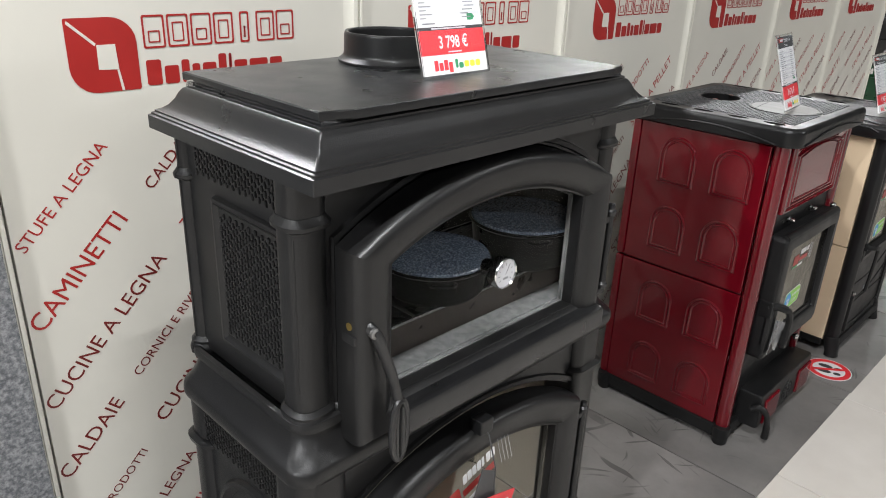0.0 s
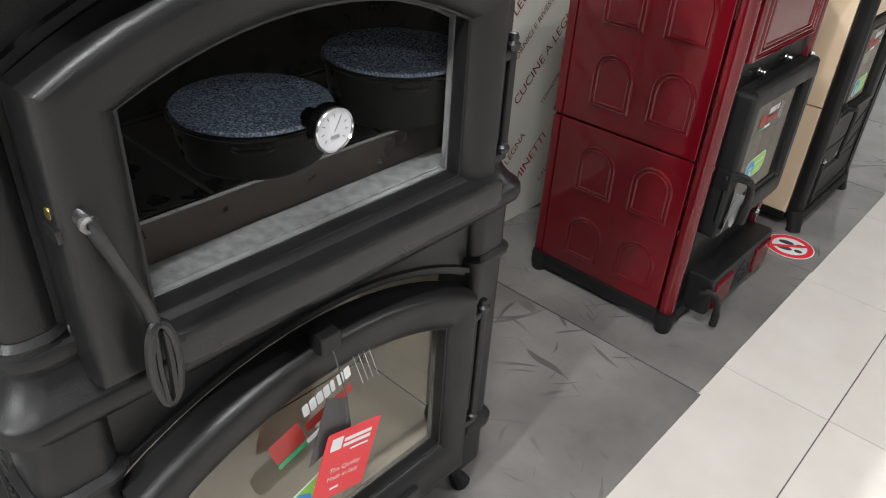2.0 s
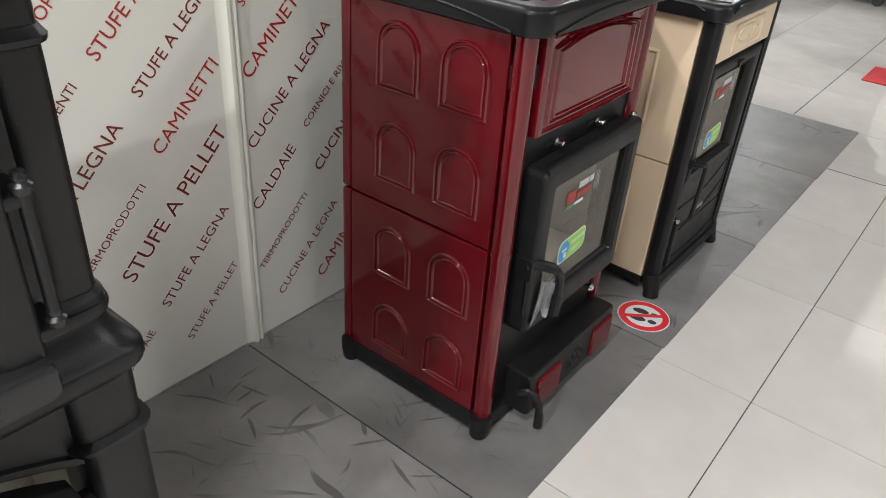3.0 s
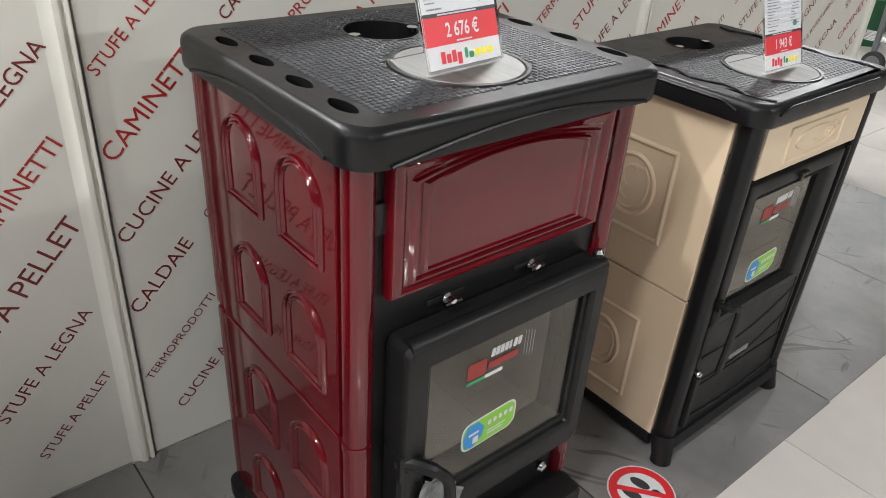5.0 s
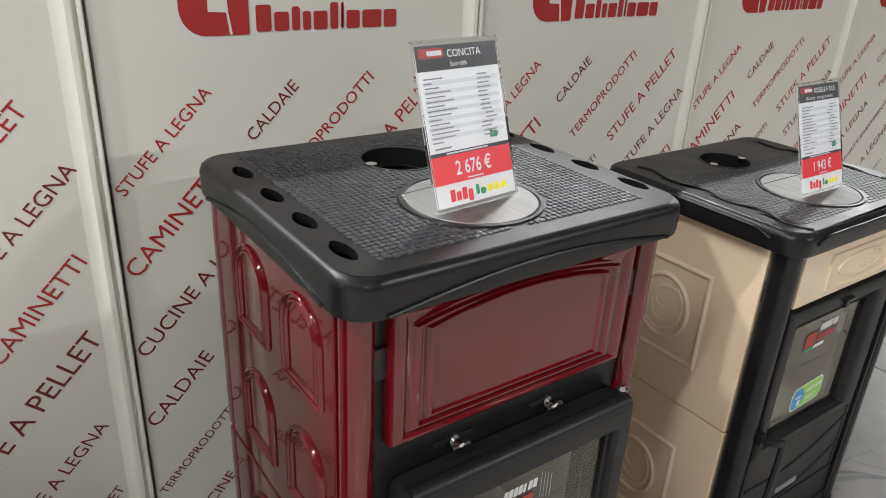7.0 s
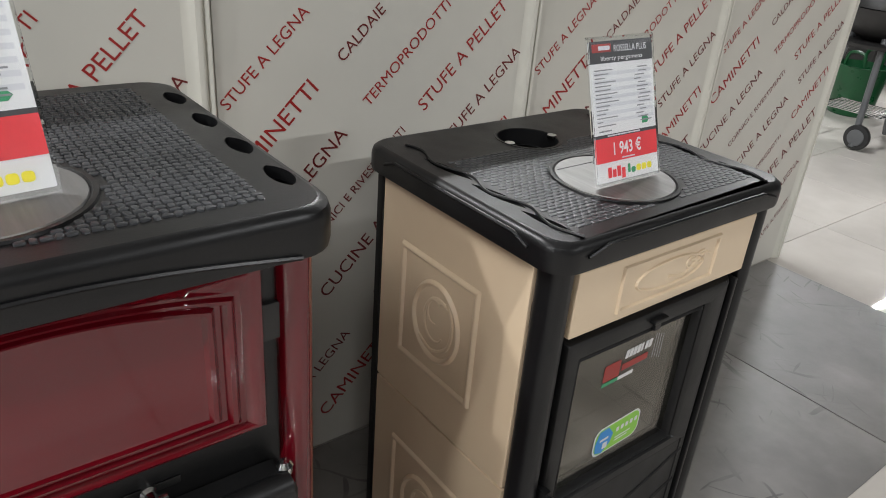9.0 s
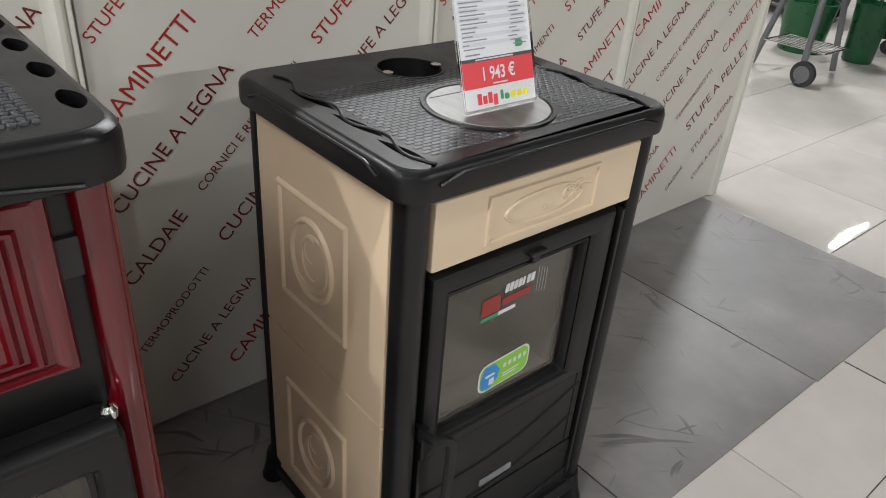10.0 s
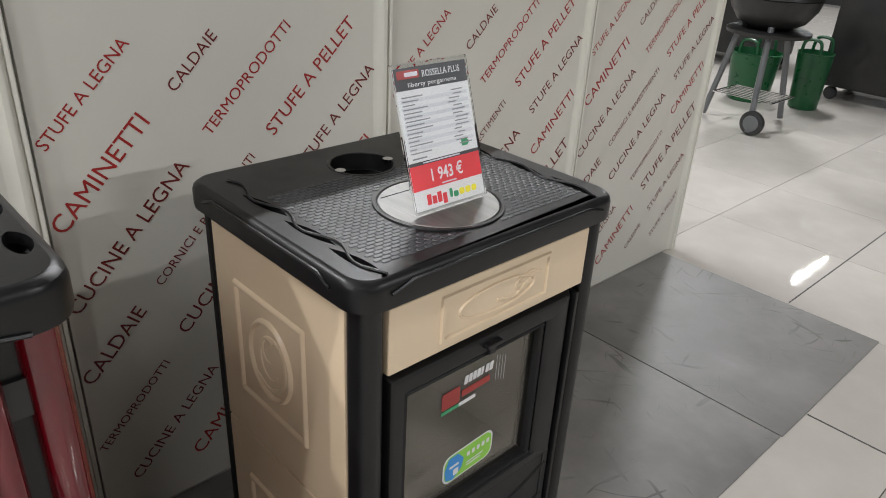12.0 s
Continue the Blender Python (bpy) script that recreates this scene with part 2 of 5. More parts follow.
def rrect(a0, a1, b0, b1, r, seg=5):
    """A rounded rectangle as (a, b) points."""
    pts = []
    r = max(r, 1e-4)
    for ca, cb, s in ((a1 - r, b0 + r, -90), (a1 - r, b1 - r, 0), (a0 + r, b1 - r, 90), (a0 + r, b0 + r, 180)):
        for i in range(seg + 1):
            an = radians(s + 90 * i / seg)
            pts.append((ca + r * math.cos(an), cb + r * math.sin(an)))
    return pts


def at_x(pts, x):
    return [(x, a, b) for a, b in pts]


def at_y(pts, y):
    return [(a, y, b) for a, b in pts]


def at_z(pts, z):
    return [(a, b, z) for a, b in pts]


def box(x0, x1, y0, y1, z0, z1, r=0.003, bm=None):
    """A block with softened edges."""
    r = min(r, (x1 - x0) / 2.2, (y1 - y0) / 2.2, (z1 - z0) / 2.2)
    c = r * 0.3
    lp = [at_z(rrect(x0 + r, x1 - r, y0 + r, y1 - r, r * 0.5, 2), z0), at_z(rrect(x0 + c, x1 - c, y0 + c, y1 - c, r, 2), z0 + c),
          at_z(rrect(x0, x1, y0, y1, r, 2), z0 + r), at_z(rrect(x0, x1, y0, y1, r, 2), z1 - r),
          at_z(rrect(x0 + c, x1 - c, y0 + c, y1 - c, r, 2), z1 - c), at_z(rrect(x0 + r, x1 - r, y0 + r, y1 - r, r * 0.5, 2), z1)]
    return loft(lp, bm=bm)


def arch(y0, y1, z0, z1, rise, n=14):
    """An opening with a flat bottom and an arched top: z1 at the crown, z1 - rise at the shoulders."""
    h = (y1 - y0) / 2
    rise = max(rise, 1e-4)
    if rise >= h * 0.98:
        pts = [((y0 + y1) / 2 + h * math.cos(math.pi * i / n), z1 - rise + rise * math.sin(math.pi * i / n)) for i in range(n + 1)]
    else:
        rad = (h * h + rise * rise) / (2 * rise)
        full = math.asin(h / rad)
        pts = [((y0 + y1) / 2 + rad * math.sin(full * (1 - 2 * i / n)), z1 - rad + rad * math.cos(full * (1 - 2 * i / n))) for i in range(n + 1)]
    return [(y0, z0), ((y0 + y1) / 2, z0), (y1, z0)] + pts


def ring(outer, inner, place, steps):
    """A frame between two outlines; steps: (share of the way from outer to inner, depth)."""
    lp = []
    for f, d in steps:
        lp.append(place([(a + (c - a) * f, b + (e - b) * f) for (a, b), (c, e) in zip(outer, inner)], d))
    lp.append(lp[0])
    bm = bmesh.new()
    rings = [[bm.verts.new(p) for p in l2] for l2 in lp[:-1]]
    rings.append(rings[0])
    k = len(rings[0])
    for a, b in zip(rings, rings[1:]):
        for i in range(k):
            j = (i + 1) % k
            bm.faces.new((a[i], a[j], b[j], b[i]))
    return bm


def tube(points, r, sides=10, bm=None, flat=1.0):
    """A round bar along points; r may be a list."""
    bm = bm or bmesh.new()
    pts = [Vector(p) for p in points]
    rs = r if isinstance(r, (list, tuple)) else [r] * len(pts)
    rings, up = [], None
    for i, p in enumerate(pts):
        d = (pts[min(i + 1, len(pts) - 1)] - pts[max(i - 1, 0)]).normalized()
        if up is None:
            up = Vector((0, 0, 1)) if abs(d.z) < 0.9 else Vector((1, 0, 0))
        s = d.cross(up).normalized()
        up = s.cross(d).normalized()
        rings.append([bm.verts.new(p + s * (rs[i] * flat * math.cos(2 * math.pi * k / sides)) + up * (rs[i] * math.sin(2 * math.pi * k / sides))) for k in range(sides)])
    for a, b in zip(rings, rings[1:]):
        for k in range(sides):
            j = (k + 1) % sides
            bm.faces.new((a[k], a[j], b[j], b[k]))
    bm.faces.new(rings[0][::-1])
    bm.faces.new(rings[-1])
    return bm


def curve_points(ctrl, n=18):
    """A smooth line through a few points."""
    c = [Vector(p) for p in ctrl]
    c = [c[0] * 2 - c[1]] + c + [c[-1] * 2 - c[-2]]
    out = []
    for i in range(1, len(c) - 2):
        for k in range(n):
            t = k / n
            a, b, d, e = c[i - 1], c[i], c[i + 1], c[i + 2]
            out.append(0.5 * ((2 * b) + (d - a) * t + (2 * a - 5 * b + 4 * d - e) * t * t + (3 * b - a - 3 * d + e) * t ** 3))
    out.append(c[-2])
    return out


def lathe(profile, centre, axis="z", sides=32, caps=(False, False), bm=None):
    """profile: (radius, height along the axis)."""
    lp = []
    for r, h in profile:
        circ = [(r * math.cos(2 * math.pi * k / sides), r * math.sin(2 * math.pi * k / sides)) for k in range(sides)]
        if axis == "z":
            lp.append([(centre[0] + a, centre[1] + b, centre[2] + h) for a, b in circ])
        elif axis == "x":
            lp.append([(centre[0] + h, centre[1] + a, centre[2] + b) for a, b in circ])
        else:
            lp.append([(centre[0] + a, centre[1] + h, centre[2] + b) for a, b in circ])
    return loft(lp, caps, bm)


def plate(outer, holes, z0, z1):
    """A flat plate, outlines as (x, y), with holes through it."""
    bm = bmesh.new()
    edges, rims = [], []
    for lp in [outer] + holes:
        vs = [bm.verts.new((a, b, z1)) for a, b in lp]
        rims.append(vs)
        edges += [bm.edges.new((vs[i], vs[(i + 1) % len(vs)])) for i in range(len(vs))]
    bmesh.ops.triangle_fill(bm, edges=edges, use_beauty=True, use_dissolve=False)
    for vs in rims:
        low = [bm.verts.new((v.co.x, v.co.y, z0)) for v in vs]
        for i in range(len(vs)):
            j = (i + 1) % len(vs)
            bm.faces.new((vs[i], vs[j], low[j], low[i]))
    return bm


def disc(cx, cy, r, n=28, sx=1.0, sy=1.0):
    return [(cx + r * sx * math.cos(2 * math.pi * i / n), cy + r * sy * math.sin(2 * math.pi * i / n)) for i in range(n)]


def merge(*bms):
    out = bmesh.new()
    for b in bms:
        me = bpy.data.meshes.new("tmp")
        b.to_mesh(me)
        b.free()
        out.from_mesh(me)
        bpy.data.meshes.remove(me)
    return out


def bump_field(bm_or_none, cells, place, h):
    """Small raised blocks, softly tapered: cells are (u, w, half length, half width, angle)."""
    verts, faces = [], []
    for u, w, a, b, ang in cells:
        c, q = math.cos(ang), math.sin(ang)
        k = len(verts)
        for f, d in ((1.0, 0.0), (.86, h * .75), (.5, h)):
            for sa, sb in ((-1, -.6), (-.6, -1), (.6, -1), (1, -.6), (1, .6), (.6, 1), (-.6, 1), (-1, .6)):
                pu, pw = sa * a * f, sb * b * f
                verts.append(place(u + pu * c - pw * q, w + pu * q + pw * c, d))
        for r in (0, 8):
            for i in range(8):
                j = (i + 1) % 8
                faces.append((k + r + i, k + r + j, k + r + 8 + j, k + r + 8 + i))
        faces.append(tuple(k + 16 + i for i in range(8)))
    me = bpy.data.meshes.new("tmp")
    me.from_pydata(verts, [], faces)
    bm = bmesh.new()
    bm.from_mesh(me)
    bpy.data.meshes.remove(me)
    return bm


def net_cells(u0, u1, w0, w1, rng):
    """Upright drops in staggered columns."""
    out, du, dw = [], .0085, .0125
    i, u = 0, u0 + du / 2
    while u < u1 - du * .3:
        w = w0 + dw / 2 + (dw / 2 if i % 2 else 0)
        while w < w1 - dw * .3:
            out.append((u + rng.uniform(-.0006, .0006), w + rng.uniform(-.001, .001), rng.uniform(.0042, .0056), rng.uniform(.0026, .0036), math.pi / 2 + rng.uniform(-.25, .25)))
            w += dw
        u += du
        i += 1
    return out


def net_panel(name, s, u0, u1, w0, w1, yo, sg, seed):
    cells = net_cells(u0, u1, w0, w1, random.Random(seed))
    ob = part(name, bump_field(None, cells, lambda a, b, d: (a, yo - sg * d, b), .0032), IRON_SATIN, s, "raised net of small cast drops")
    ob["kind"] = "stuff"
    return ob


# flat print: shapes in a plane, u to the right and w up, on a surface that faces the aisle
def on_face(origin, u=(0, 1, 0), w=(0, 0, 1)):
    o, u, w = Vector(origin), Vector(u).normalized(), Vector(w).normalized()
    return Matrix.Translation(o) @ Matrix((u, w, u.cross(w))).transposed().to_4x4()


def sheet(outlines, m, thick=0.0006):
    bm = bmesh.new()
    for pts in outlines:
        lo = [bm.verts.new(m @ Vector((a, b, 0))) for a, b in pts]
        hi = [bm.verts.new(m @ Vector((a, b, thick))) for a, b in pts]
        k = len(pts)
        for i in range(k):
            j = (i + 1) % k
            bm.faces.new((lo[i], lo[j], hi[j], hi[i]))
        bm.faces.new(hi)
    return bm


WORDS = {}


def word_mesh(text):
    """The mesh of a line of writing with its left baseline end at 0, and its width."""
    if text not in WORDS:
        cu = bpy.data.curves.new("line", "FONT")
        cu.body, cu.size, cu.extrude = text, 1.0, 0.0
        cu.offset = .018 if text[0].isdigit() else 0.0
        cu.resolution_u = 3
        ob = bpy.data.objects.new("line", cu)
        scene.collection.objects.link(ob)
        bpy.context.view_layer.update()
        me = bpy.data.meshes.new_from_object(ob.evaluated_get(bpy.context.evaluated_depsgraph_get()))
        bpy.data.objects.remove(ob)
        xs = [v.co.x for v in me.vertices]
        WORDS[text] = (me, min(xs), max(xs) - min(xs))
    return WORDS[text]


INKED = {}


def write(text, m, width, material, parent, name="printed_word", stretch=1.0, height=None):
    """Writing on the plane m, width metres long, under parent."""
    me, left, span = word_mesh(text)
    key = (text, material.name)
    if key not in INKED:
        INKED[key] = me.copy()
        INKED[key].materials.clear()
        INKED[key].materials.append(material)
    ob = new(name, INKED[key])
    s = width / span
    ob.parent = parent
    ob.matrix_basis = Matrix.Translation(-HOME[parent]) @ m @ Matrix.Translation((-left * s, 0, 0)) @ Matrix.Diagonal((s, (height or s * stretch), s, 1))
    return ob


# ---------------------------------------------------------------- the room
WALL_X = -1.383
JOINTS = [-0.515 + 0.80 * k for k in range(8)]

ob = part("floor", box(-9, 6, -5, 15, -0.12, -0.010, 0.002), GROUT)
floor_ob = tagged(ob, "pale polished porcelain tile floor with thin grey joints", "floor", kind="structure")
ob = part("ceiling", box(-9, 6, -5, 15, 3.70, 3.85, 0.002), PLASTER)
tagged(ob, "plain grey painted store ceiling", "ceiling", kind="structure")
for nm, b in (("wall_south", (-9, 6, -5.2, -5.0, -0.01, 3.7)), ("wall_north", (-9, 6, 15.0, 15.2, -0.01, 3.7)),
              ("wall_east", (6.0, 6.2, -5, 15, -0.01, 3.7)), ("wall_west", (-9.2, -9.0, -5, 15, -0.01, 3.7))):
    tagged(part(nm, box(*b, 0.002), DARKWALL), "plain dark grey painted store wall", "wall", kind="structure")

for lx, ly, ll, lw in LAMPS:
    t0 = thing("ceiling_light", (lx, ly, 3.7), "white linear ceiling light with a long glowing diffuser", "ceiling light", "linear ceiling lights")
    part("housing", box(lx - 0.07, lx + 0.07, ly - ll / 2 - 0.03, ly + ll / 2 + 0.03, LAMP_Z - 0.02, 3.70, 0.006), TRIM, t0)
    part("diffuser", box(lx - 0.03, lx + 0.03, ly - ll / 2, ly + ll / 2, LAMP_Z - 0.045, LAMP_Z - 0.021, 0.005), LAMP, t0)

# grey laminate pillar beside the display
t0 = thing("pillar", (-1.28, 0.05, -0.004), "grey speckled granite-look pillar beside the display boards", "pillar", kind="structure")
part("pillar_face", box(-1.60, -1.362, -0.45, 0.283, -0.004, 3.7, 0.003), GRANITE, t0)

# printed display boards: words run upwards at 45 degrees, a red badge and name row on top
# Last value: 1 is the plain red ink, 0 its copy darkened as shade.
PRINT = [("STUFE A LEGNA", .037, .899, .243, 1), ("CAMINETTI", .041, .735, .263, 1), ("CUCINE A LEGNA", .038, .561, .365, 0),
         ("CALDAIE", .038, .392, .185, 0), ("TERMOPRODOTTI", .037, .213, .232, 0), ("CUCINE A LEGNA", .098, .101, .303, 0),
         ("CALDAIE", .282, .971, .138, 0), ("TERMOPRODOTTI", .345, .873, .284, 1), ("STUFE A PELLET", .492, .847, .311, 1),
         ("STUFE A LEGNA", .566, .757, .287, 0), ("CAMINETTI", .594, .621, .235, 1), ("STUFE A PELLET", .482, .343, .402, 0),
         ("TERMOPRODOTTI", .386, .400, .228, 0), ("STUFE A LEGNA", .555, .237, .276, 0), ("STUFE A PELLET", .604, .111, .221, 0),
         ("CALDAIE", .430, .105, .115, 0), ("CAMINETTI", .248, .090, .262, 1), ("CORNICI E RIVESTIMENTI", .207, .570, .335, 0),
         ("CUCINE A LEGNA", .248, .434, .385, 0)]


def badge(y0, parent):
    m = on_face((WALL_X + 0.0008, y0 + .006, -.009))
    sq = []
    for ca, cb, start, r in ((.280, 1.180, -90, .004), (.280, 1.311, 0, .046), (.156, 1.311, 90, .004), (.156, 1.180, 180, .046)):
        ox, oz = (ca - r if ca > .2 else ca + r), (cb - r if cb > 1.2 else cb + r)
        sq += [(ox + r * math.cos(radians(start + 15 * k)), oz + r * math.sin(radians(start + 15 * k))) for k in range(7)]
    part("logo_badge", sheet([sq], m), INK_RED, parent, "red badge with rounded corners")
    m2 = on_face((WALL_X + 0.0016, y0 + .006, -.009))
    lines = [[(.162, 1.307), (.160, 1.302), (.2035, 1.2625), (.2065, 1.2665)], [(.207, 1.264), (.240, 1.264), (.242, 1.219), (.206, 1.221)],
             [(.2425, 1.2185), (.2385, 1.2188), (.243, 1.181), (.248, 1.181)]]
    for q in lines:
        part("logo_line", sheet([q], m2), PANEL, parent)
    w = .335 / 7
    for i in range(7):
        a0, a1 = .293 + i * w, .293 + (i + .9) * w
        if i == 4:
            a0, a1 = a0 + .01, a1 - .012
        o, inn = rrect(a0, a1, 1.252, 1.312, .004, 3), rrect(a0 + .0035, a1 - .0035, 1.2555, 1.3085, .003, 3)
        part("logo_outline", ring(o, inn, lambda p, d: [tuple(m @ Vector((a, b, d))) for a, b in p], [(0, 0), (0, .0006), (1, .0006), (1, 0)]), INK_RED, parent)
        o, inn = rrect(a0 + .010, a1 - .010, 1.262, 1.284 + .014 * (i % 2), .002, 3), rrect(a0 + .0125, a1 - .0125, 1.2645, 1.2815 + .014 * (i % 2), .001, 3)
        part("logo_core", ring(o, inn, lambda p, d: [tuple(m @ Vector((a, b, d))) for a, b in p], [(0, 0), (0, .0006), (1, .0006), (1, 0)]), INK_RED, parent)
    blocks, u = [], .293
    for wd, lo, hi in ((.034, 1.184, 1.231), (.034, 1.184, 1.218), (.021, 1.184, 1.227), (.021, 1.184, 1.218), (.034, 1.184, 1.218), (.022, 1.184, 1.233),
                       (.011, 1.184, 1.233), (.034, 1.184, 1.218), (.048, 1.184, 1.218), (.034, 1.184, 1.218)):
        blocks.append(rrect(u, u + wd - .005, lo, hi, .004, 2))
        u += wd + .001
    for b in blocks:
        part("logo_block", sheet([b], m), INK_RED, parent)


for k, y0 in enumerate(JOINTS[:-1]):
    y1 = JOINTS[k + 1]
    e0, e1 = y0 + .014, y1 + .014
    t0 = thing("display_board", (WALL_X, (y0 + y1) / 2, 0), "cream display board printed with slanting red words and a red badge", "display board", "printed display boards")
    part("board", box(WALL_X - 0.04, WALL_X, e0 + 0.004, e1 - 0.030, 0.002, 1.465, 0.002), PANEL, t0)
    rim = [(-.045, .0285), (.0004, .0285), (.0004, .050), (.002, .042), (.005, .036), (.009, .032), (.014, .0295), (.015, .022), (.014, .019),
           (.006, .018), (.006, .012), (.012, .011), (.013, .005), (.011, .0025), (-.045, .002)]
    part("edge_profile", loft([[(WALL_X + px, e1 - py, z) for px, py in rim] for z in (.0005, 1.475)]), TRIM, t0, "cream coved aluminium edge profile")
    if k > 0:
        badge(y0, t0)
        for text, u, z, ln, strong in PRINT:
            m = on_face((WALL_X + 0.0009, y0 + u, z), (0, 1, 1), (0, -1, 1))
            write(text, m, ln, INK_RED if strong else INK_SHADED, t0)
tagged(part("wall_partition", box(-1.62, WALL_X - 0.046, -0.52, 5.105, -0.004, 1.455, 0.004), RUBBER), "dark partition behind the display boards", "wall", kind="structure")


# ---------------------------------------------------------------- stickers, cards
def eco_label(m, w, parent):
    """Rounded green label with a blue left part and white marks, its lower left corner at the plane's origin."""
    h = w * 0.50
    part("sticker_rim", sheet([rrect(0, w, 0, h, h * .3, 5)], m, .0004), WHITE, parent)
    m1 = m @ Matrix.Translation((0, 0, .0005))
    part("sticker_green", sheet([rrect(w * .03, w * .97, h * .05, h * .95, h * .27, 5)], m1, .0004), GREEN, parent, "green energy sticker")
    m2 = m @ Matrix.Translation((0, 0, .001))
    part("sticker_blue", sheet([[(w * .03, h * .5), (w * .06, h * .16), (w * .2, h * .06), (w * .36, h * .3), (w * .40, h * .62), (w * .28, h * .92), (w * .1, h * .9)]], m2, .0004), BLUE, parent)
    m3 = m @ Matrix.Translation((0, 0, .0015))
    bars = [rrect(w * (.46 + .1 * i), w * (.52 + .1 * i), h * .58, h * .74, h * .03, 2) for i in range(5)]
    bars += [rrect(w * .12, w * .3, h * .52, h * .6, h * .02, 2), rrect(w * .2, w * .3, h * .2, h * .42, h * .02, 2), rrect(w * .46, w * .8, h * .34, h * .38, h * .01, 2), rrect(w * .46, w * .74, h * .24, h * .28, h * .01, 2)]
    part("sticker_marks", sheet(bars, m3, .0003), WHITE, parent)


def maker_label(m, w, parent):
    """Red square, white bar row and a three-colour strip on glass."""
    h = w * .5
    part("decal_square", sheet([rrect(0, w * .34, h * .16, h * .72, h * .06, 2)], m, .0004), RED_DIM, parent)
    for i in range(7):
        a0, a1 = w * (.37 + .083 * i), w * (.37 + .083 * i + (.045 if i == 4 else .070))
        part("decal_block", sheet([[(p + q * .12, q) for p, q in rrect(a0, a1, h * .66, h * .94, h * .03, 2)]], m, .0004), WHITE, parent)
    part("decal_underline", sheet([rrect(w * .38, w * .94, h * .28, h * .5, h * .02, 2)], m, .0004), RED_DIM, parent)
    part("decal_green", sheet([rrect(0, w * .33, 0, h * .12, h * .01, 2)], m, .0004), GREEN_DARK, parent)
    part("decal_white", sheet([rrect(w * .335, w * .66, h * .0, h * .12, h * .01, 2)], m, .0004), WHITE, parent)
    for i in range(4):
        part("decal_stroke", sheet([rrect(w * (1.06 + .06 * i), w * (1.065 + .06 * i), h * (.2 - .05 * i), h * (1.05 - .05 * i), h * .002, 1)], m, .0003), PALE_INK, parent)



RED_DIM = surface("dull_red_print", (0.26, 0.02, 0.016), (0.32, 0.03, 0.024), (0.4, 0.5), 6, 200, 0.0)


def price_card(corner, turn, lean, title, note, price, label):
    """A4-half price sheet in a clear stand: corner is its lower left, turn its yaw, lean its backward tilt."""
    w, h = .148, .212
    t0 = thing("price_card_stand", (corner[0], corner[1] + w / 2, corner[2]), label, "price card", "price cards on the stoves")
    u = Vector((-math.sin(radians(turn)), math.cos(radians(turn)), 0))
    nrm = Vector((math.cos(radians(turn)), math.sin(radians(turn)), 0))
    up = (Vector((0, 0, 1)) * math.cos(radians(lean)) - nrm * math.sin(radians(lean)))
    base = Vector(corner)
    m = on_face(base, u, up)
    mi = lambda d: m @ Matrix.Translation((0, 0, d))
    part("paper", sheet([rrect(.003, w - .003, .004, h, .001, 1)], mi(0), .0006), WHITE, t0)
    ac = sheet([rrect(0, w, 0, h + .006, .003, 2)], mi(.0016), .002)
    bk = sheet([rrect(0, w, 0, h + .006, .003, 2)], mi(-.0032), .002)
    mm = on_face(base + Vector((0, 0, .0004)), u, -nrm)
    foot = sheet([rrect(0, w, 0, .085, .003, 2)], mm, -.0022)
    top = sheet([rrect(0, w, h + .004, h + .007, .001, 1)], mi(-.003), .006)
    for nm, b in (("holder_front", ac), ("holder_back", bk), ("holder_foot", foot), ("holder_lip", top)):
        a = part(nm, b, ACRYLIC, t0, "clear acrylic sheet")
        a.visible_shadow = False
    d1, d2 = mi(.0007), mi(.0010)
    part("header_band", sheet([rrect(.003, w - .003, .180, h, .0005, 1)], d1, .0002), GREY_CARD, t0)
    part("price_band", sheet([rrect(.003, w - .003, .034, .071, .0005, 1)], d1, .0002), RED_CARD, t0)
    part("price_strip", sheet([rrect(.003, w - .003, .071, .076, .0005, 1)], d1, .0002), GREY_CARD, t0)
    part("header_mark", sheet([rrect(.008, .05, .196, .208, .001, 1)], d2, .0002), RED_DIM, t0)
    part("header_mark_bar", sheet([rrect(.022, .047, .199, .205, .001, 1)], d2 @ Matrix.Translation((0, 0, .0003)), .0002), PALE_INK, t0)
    rnd = random.Random(title)
    dark, pale = [], []
    for i in range(15):
        z = .172 - i * .0058
        if i % 2:
            pale.append(rrect(.008, w - .008, z - .0042, z + .0012, .0003, 1))
        a1 = .022 + rnd.random() * .040
        dark.append(rrect(.010, a1, z - .0026, z - .0008, .0003, 1))
        b0 = .098 + rnd.random() * .012
        dark.append(rrect(b0, b0 + .014 + rnd.random() * .014, z - .0026, z - .0008, .0003, 1))
    dark.append(rrect(.012, .040, .080, .0822, .0003, 1))
    part("table_rows", sheet(pale, d1, .0002), PALE_INK, t0)
    part("table_lines", sheet(dark, d2, .0002), GREY_INK, t0)
    part("class_tag", sheet([[(.112, .084), (.124, .084), (.129, .089), (.124, .094), (.112, .094)]], d1, .0002), GREEN_DARK, t0, "green energy class tag")
    part("strip_bar", sheet([rrect(.03, .105, .0725, .0745, .0003, 1), rrect(.06, .09, .0365, .0385, .0003, 1)], d2, .0002), PALE_INK, t0)
    part("shop_mark_red", sheet([rrect(.026 + .0105 * i, .0345 + .0105 * i, (.010 if i != 3 else .006), (.026 if i == 0 or i == 2 else .022), .001, 2) for i in range(4)], d1, .0002), RED_CARD, t0)
    part("shop_mark_green", sheet([rrect(.072, .078, .012, .026, .002, 2), rrect(.080, .090, .011, .020, .003, 2)], d1, .0002), GREEN_DARK, t0)
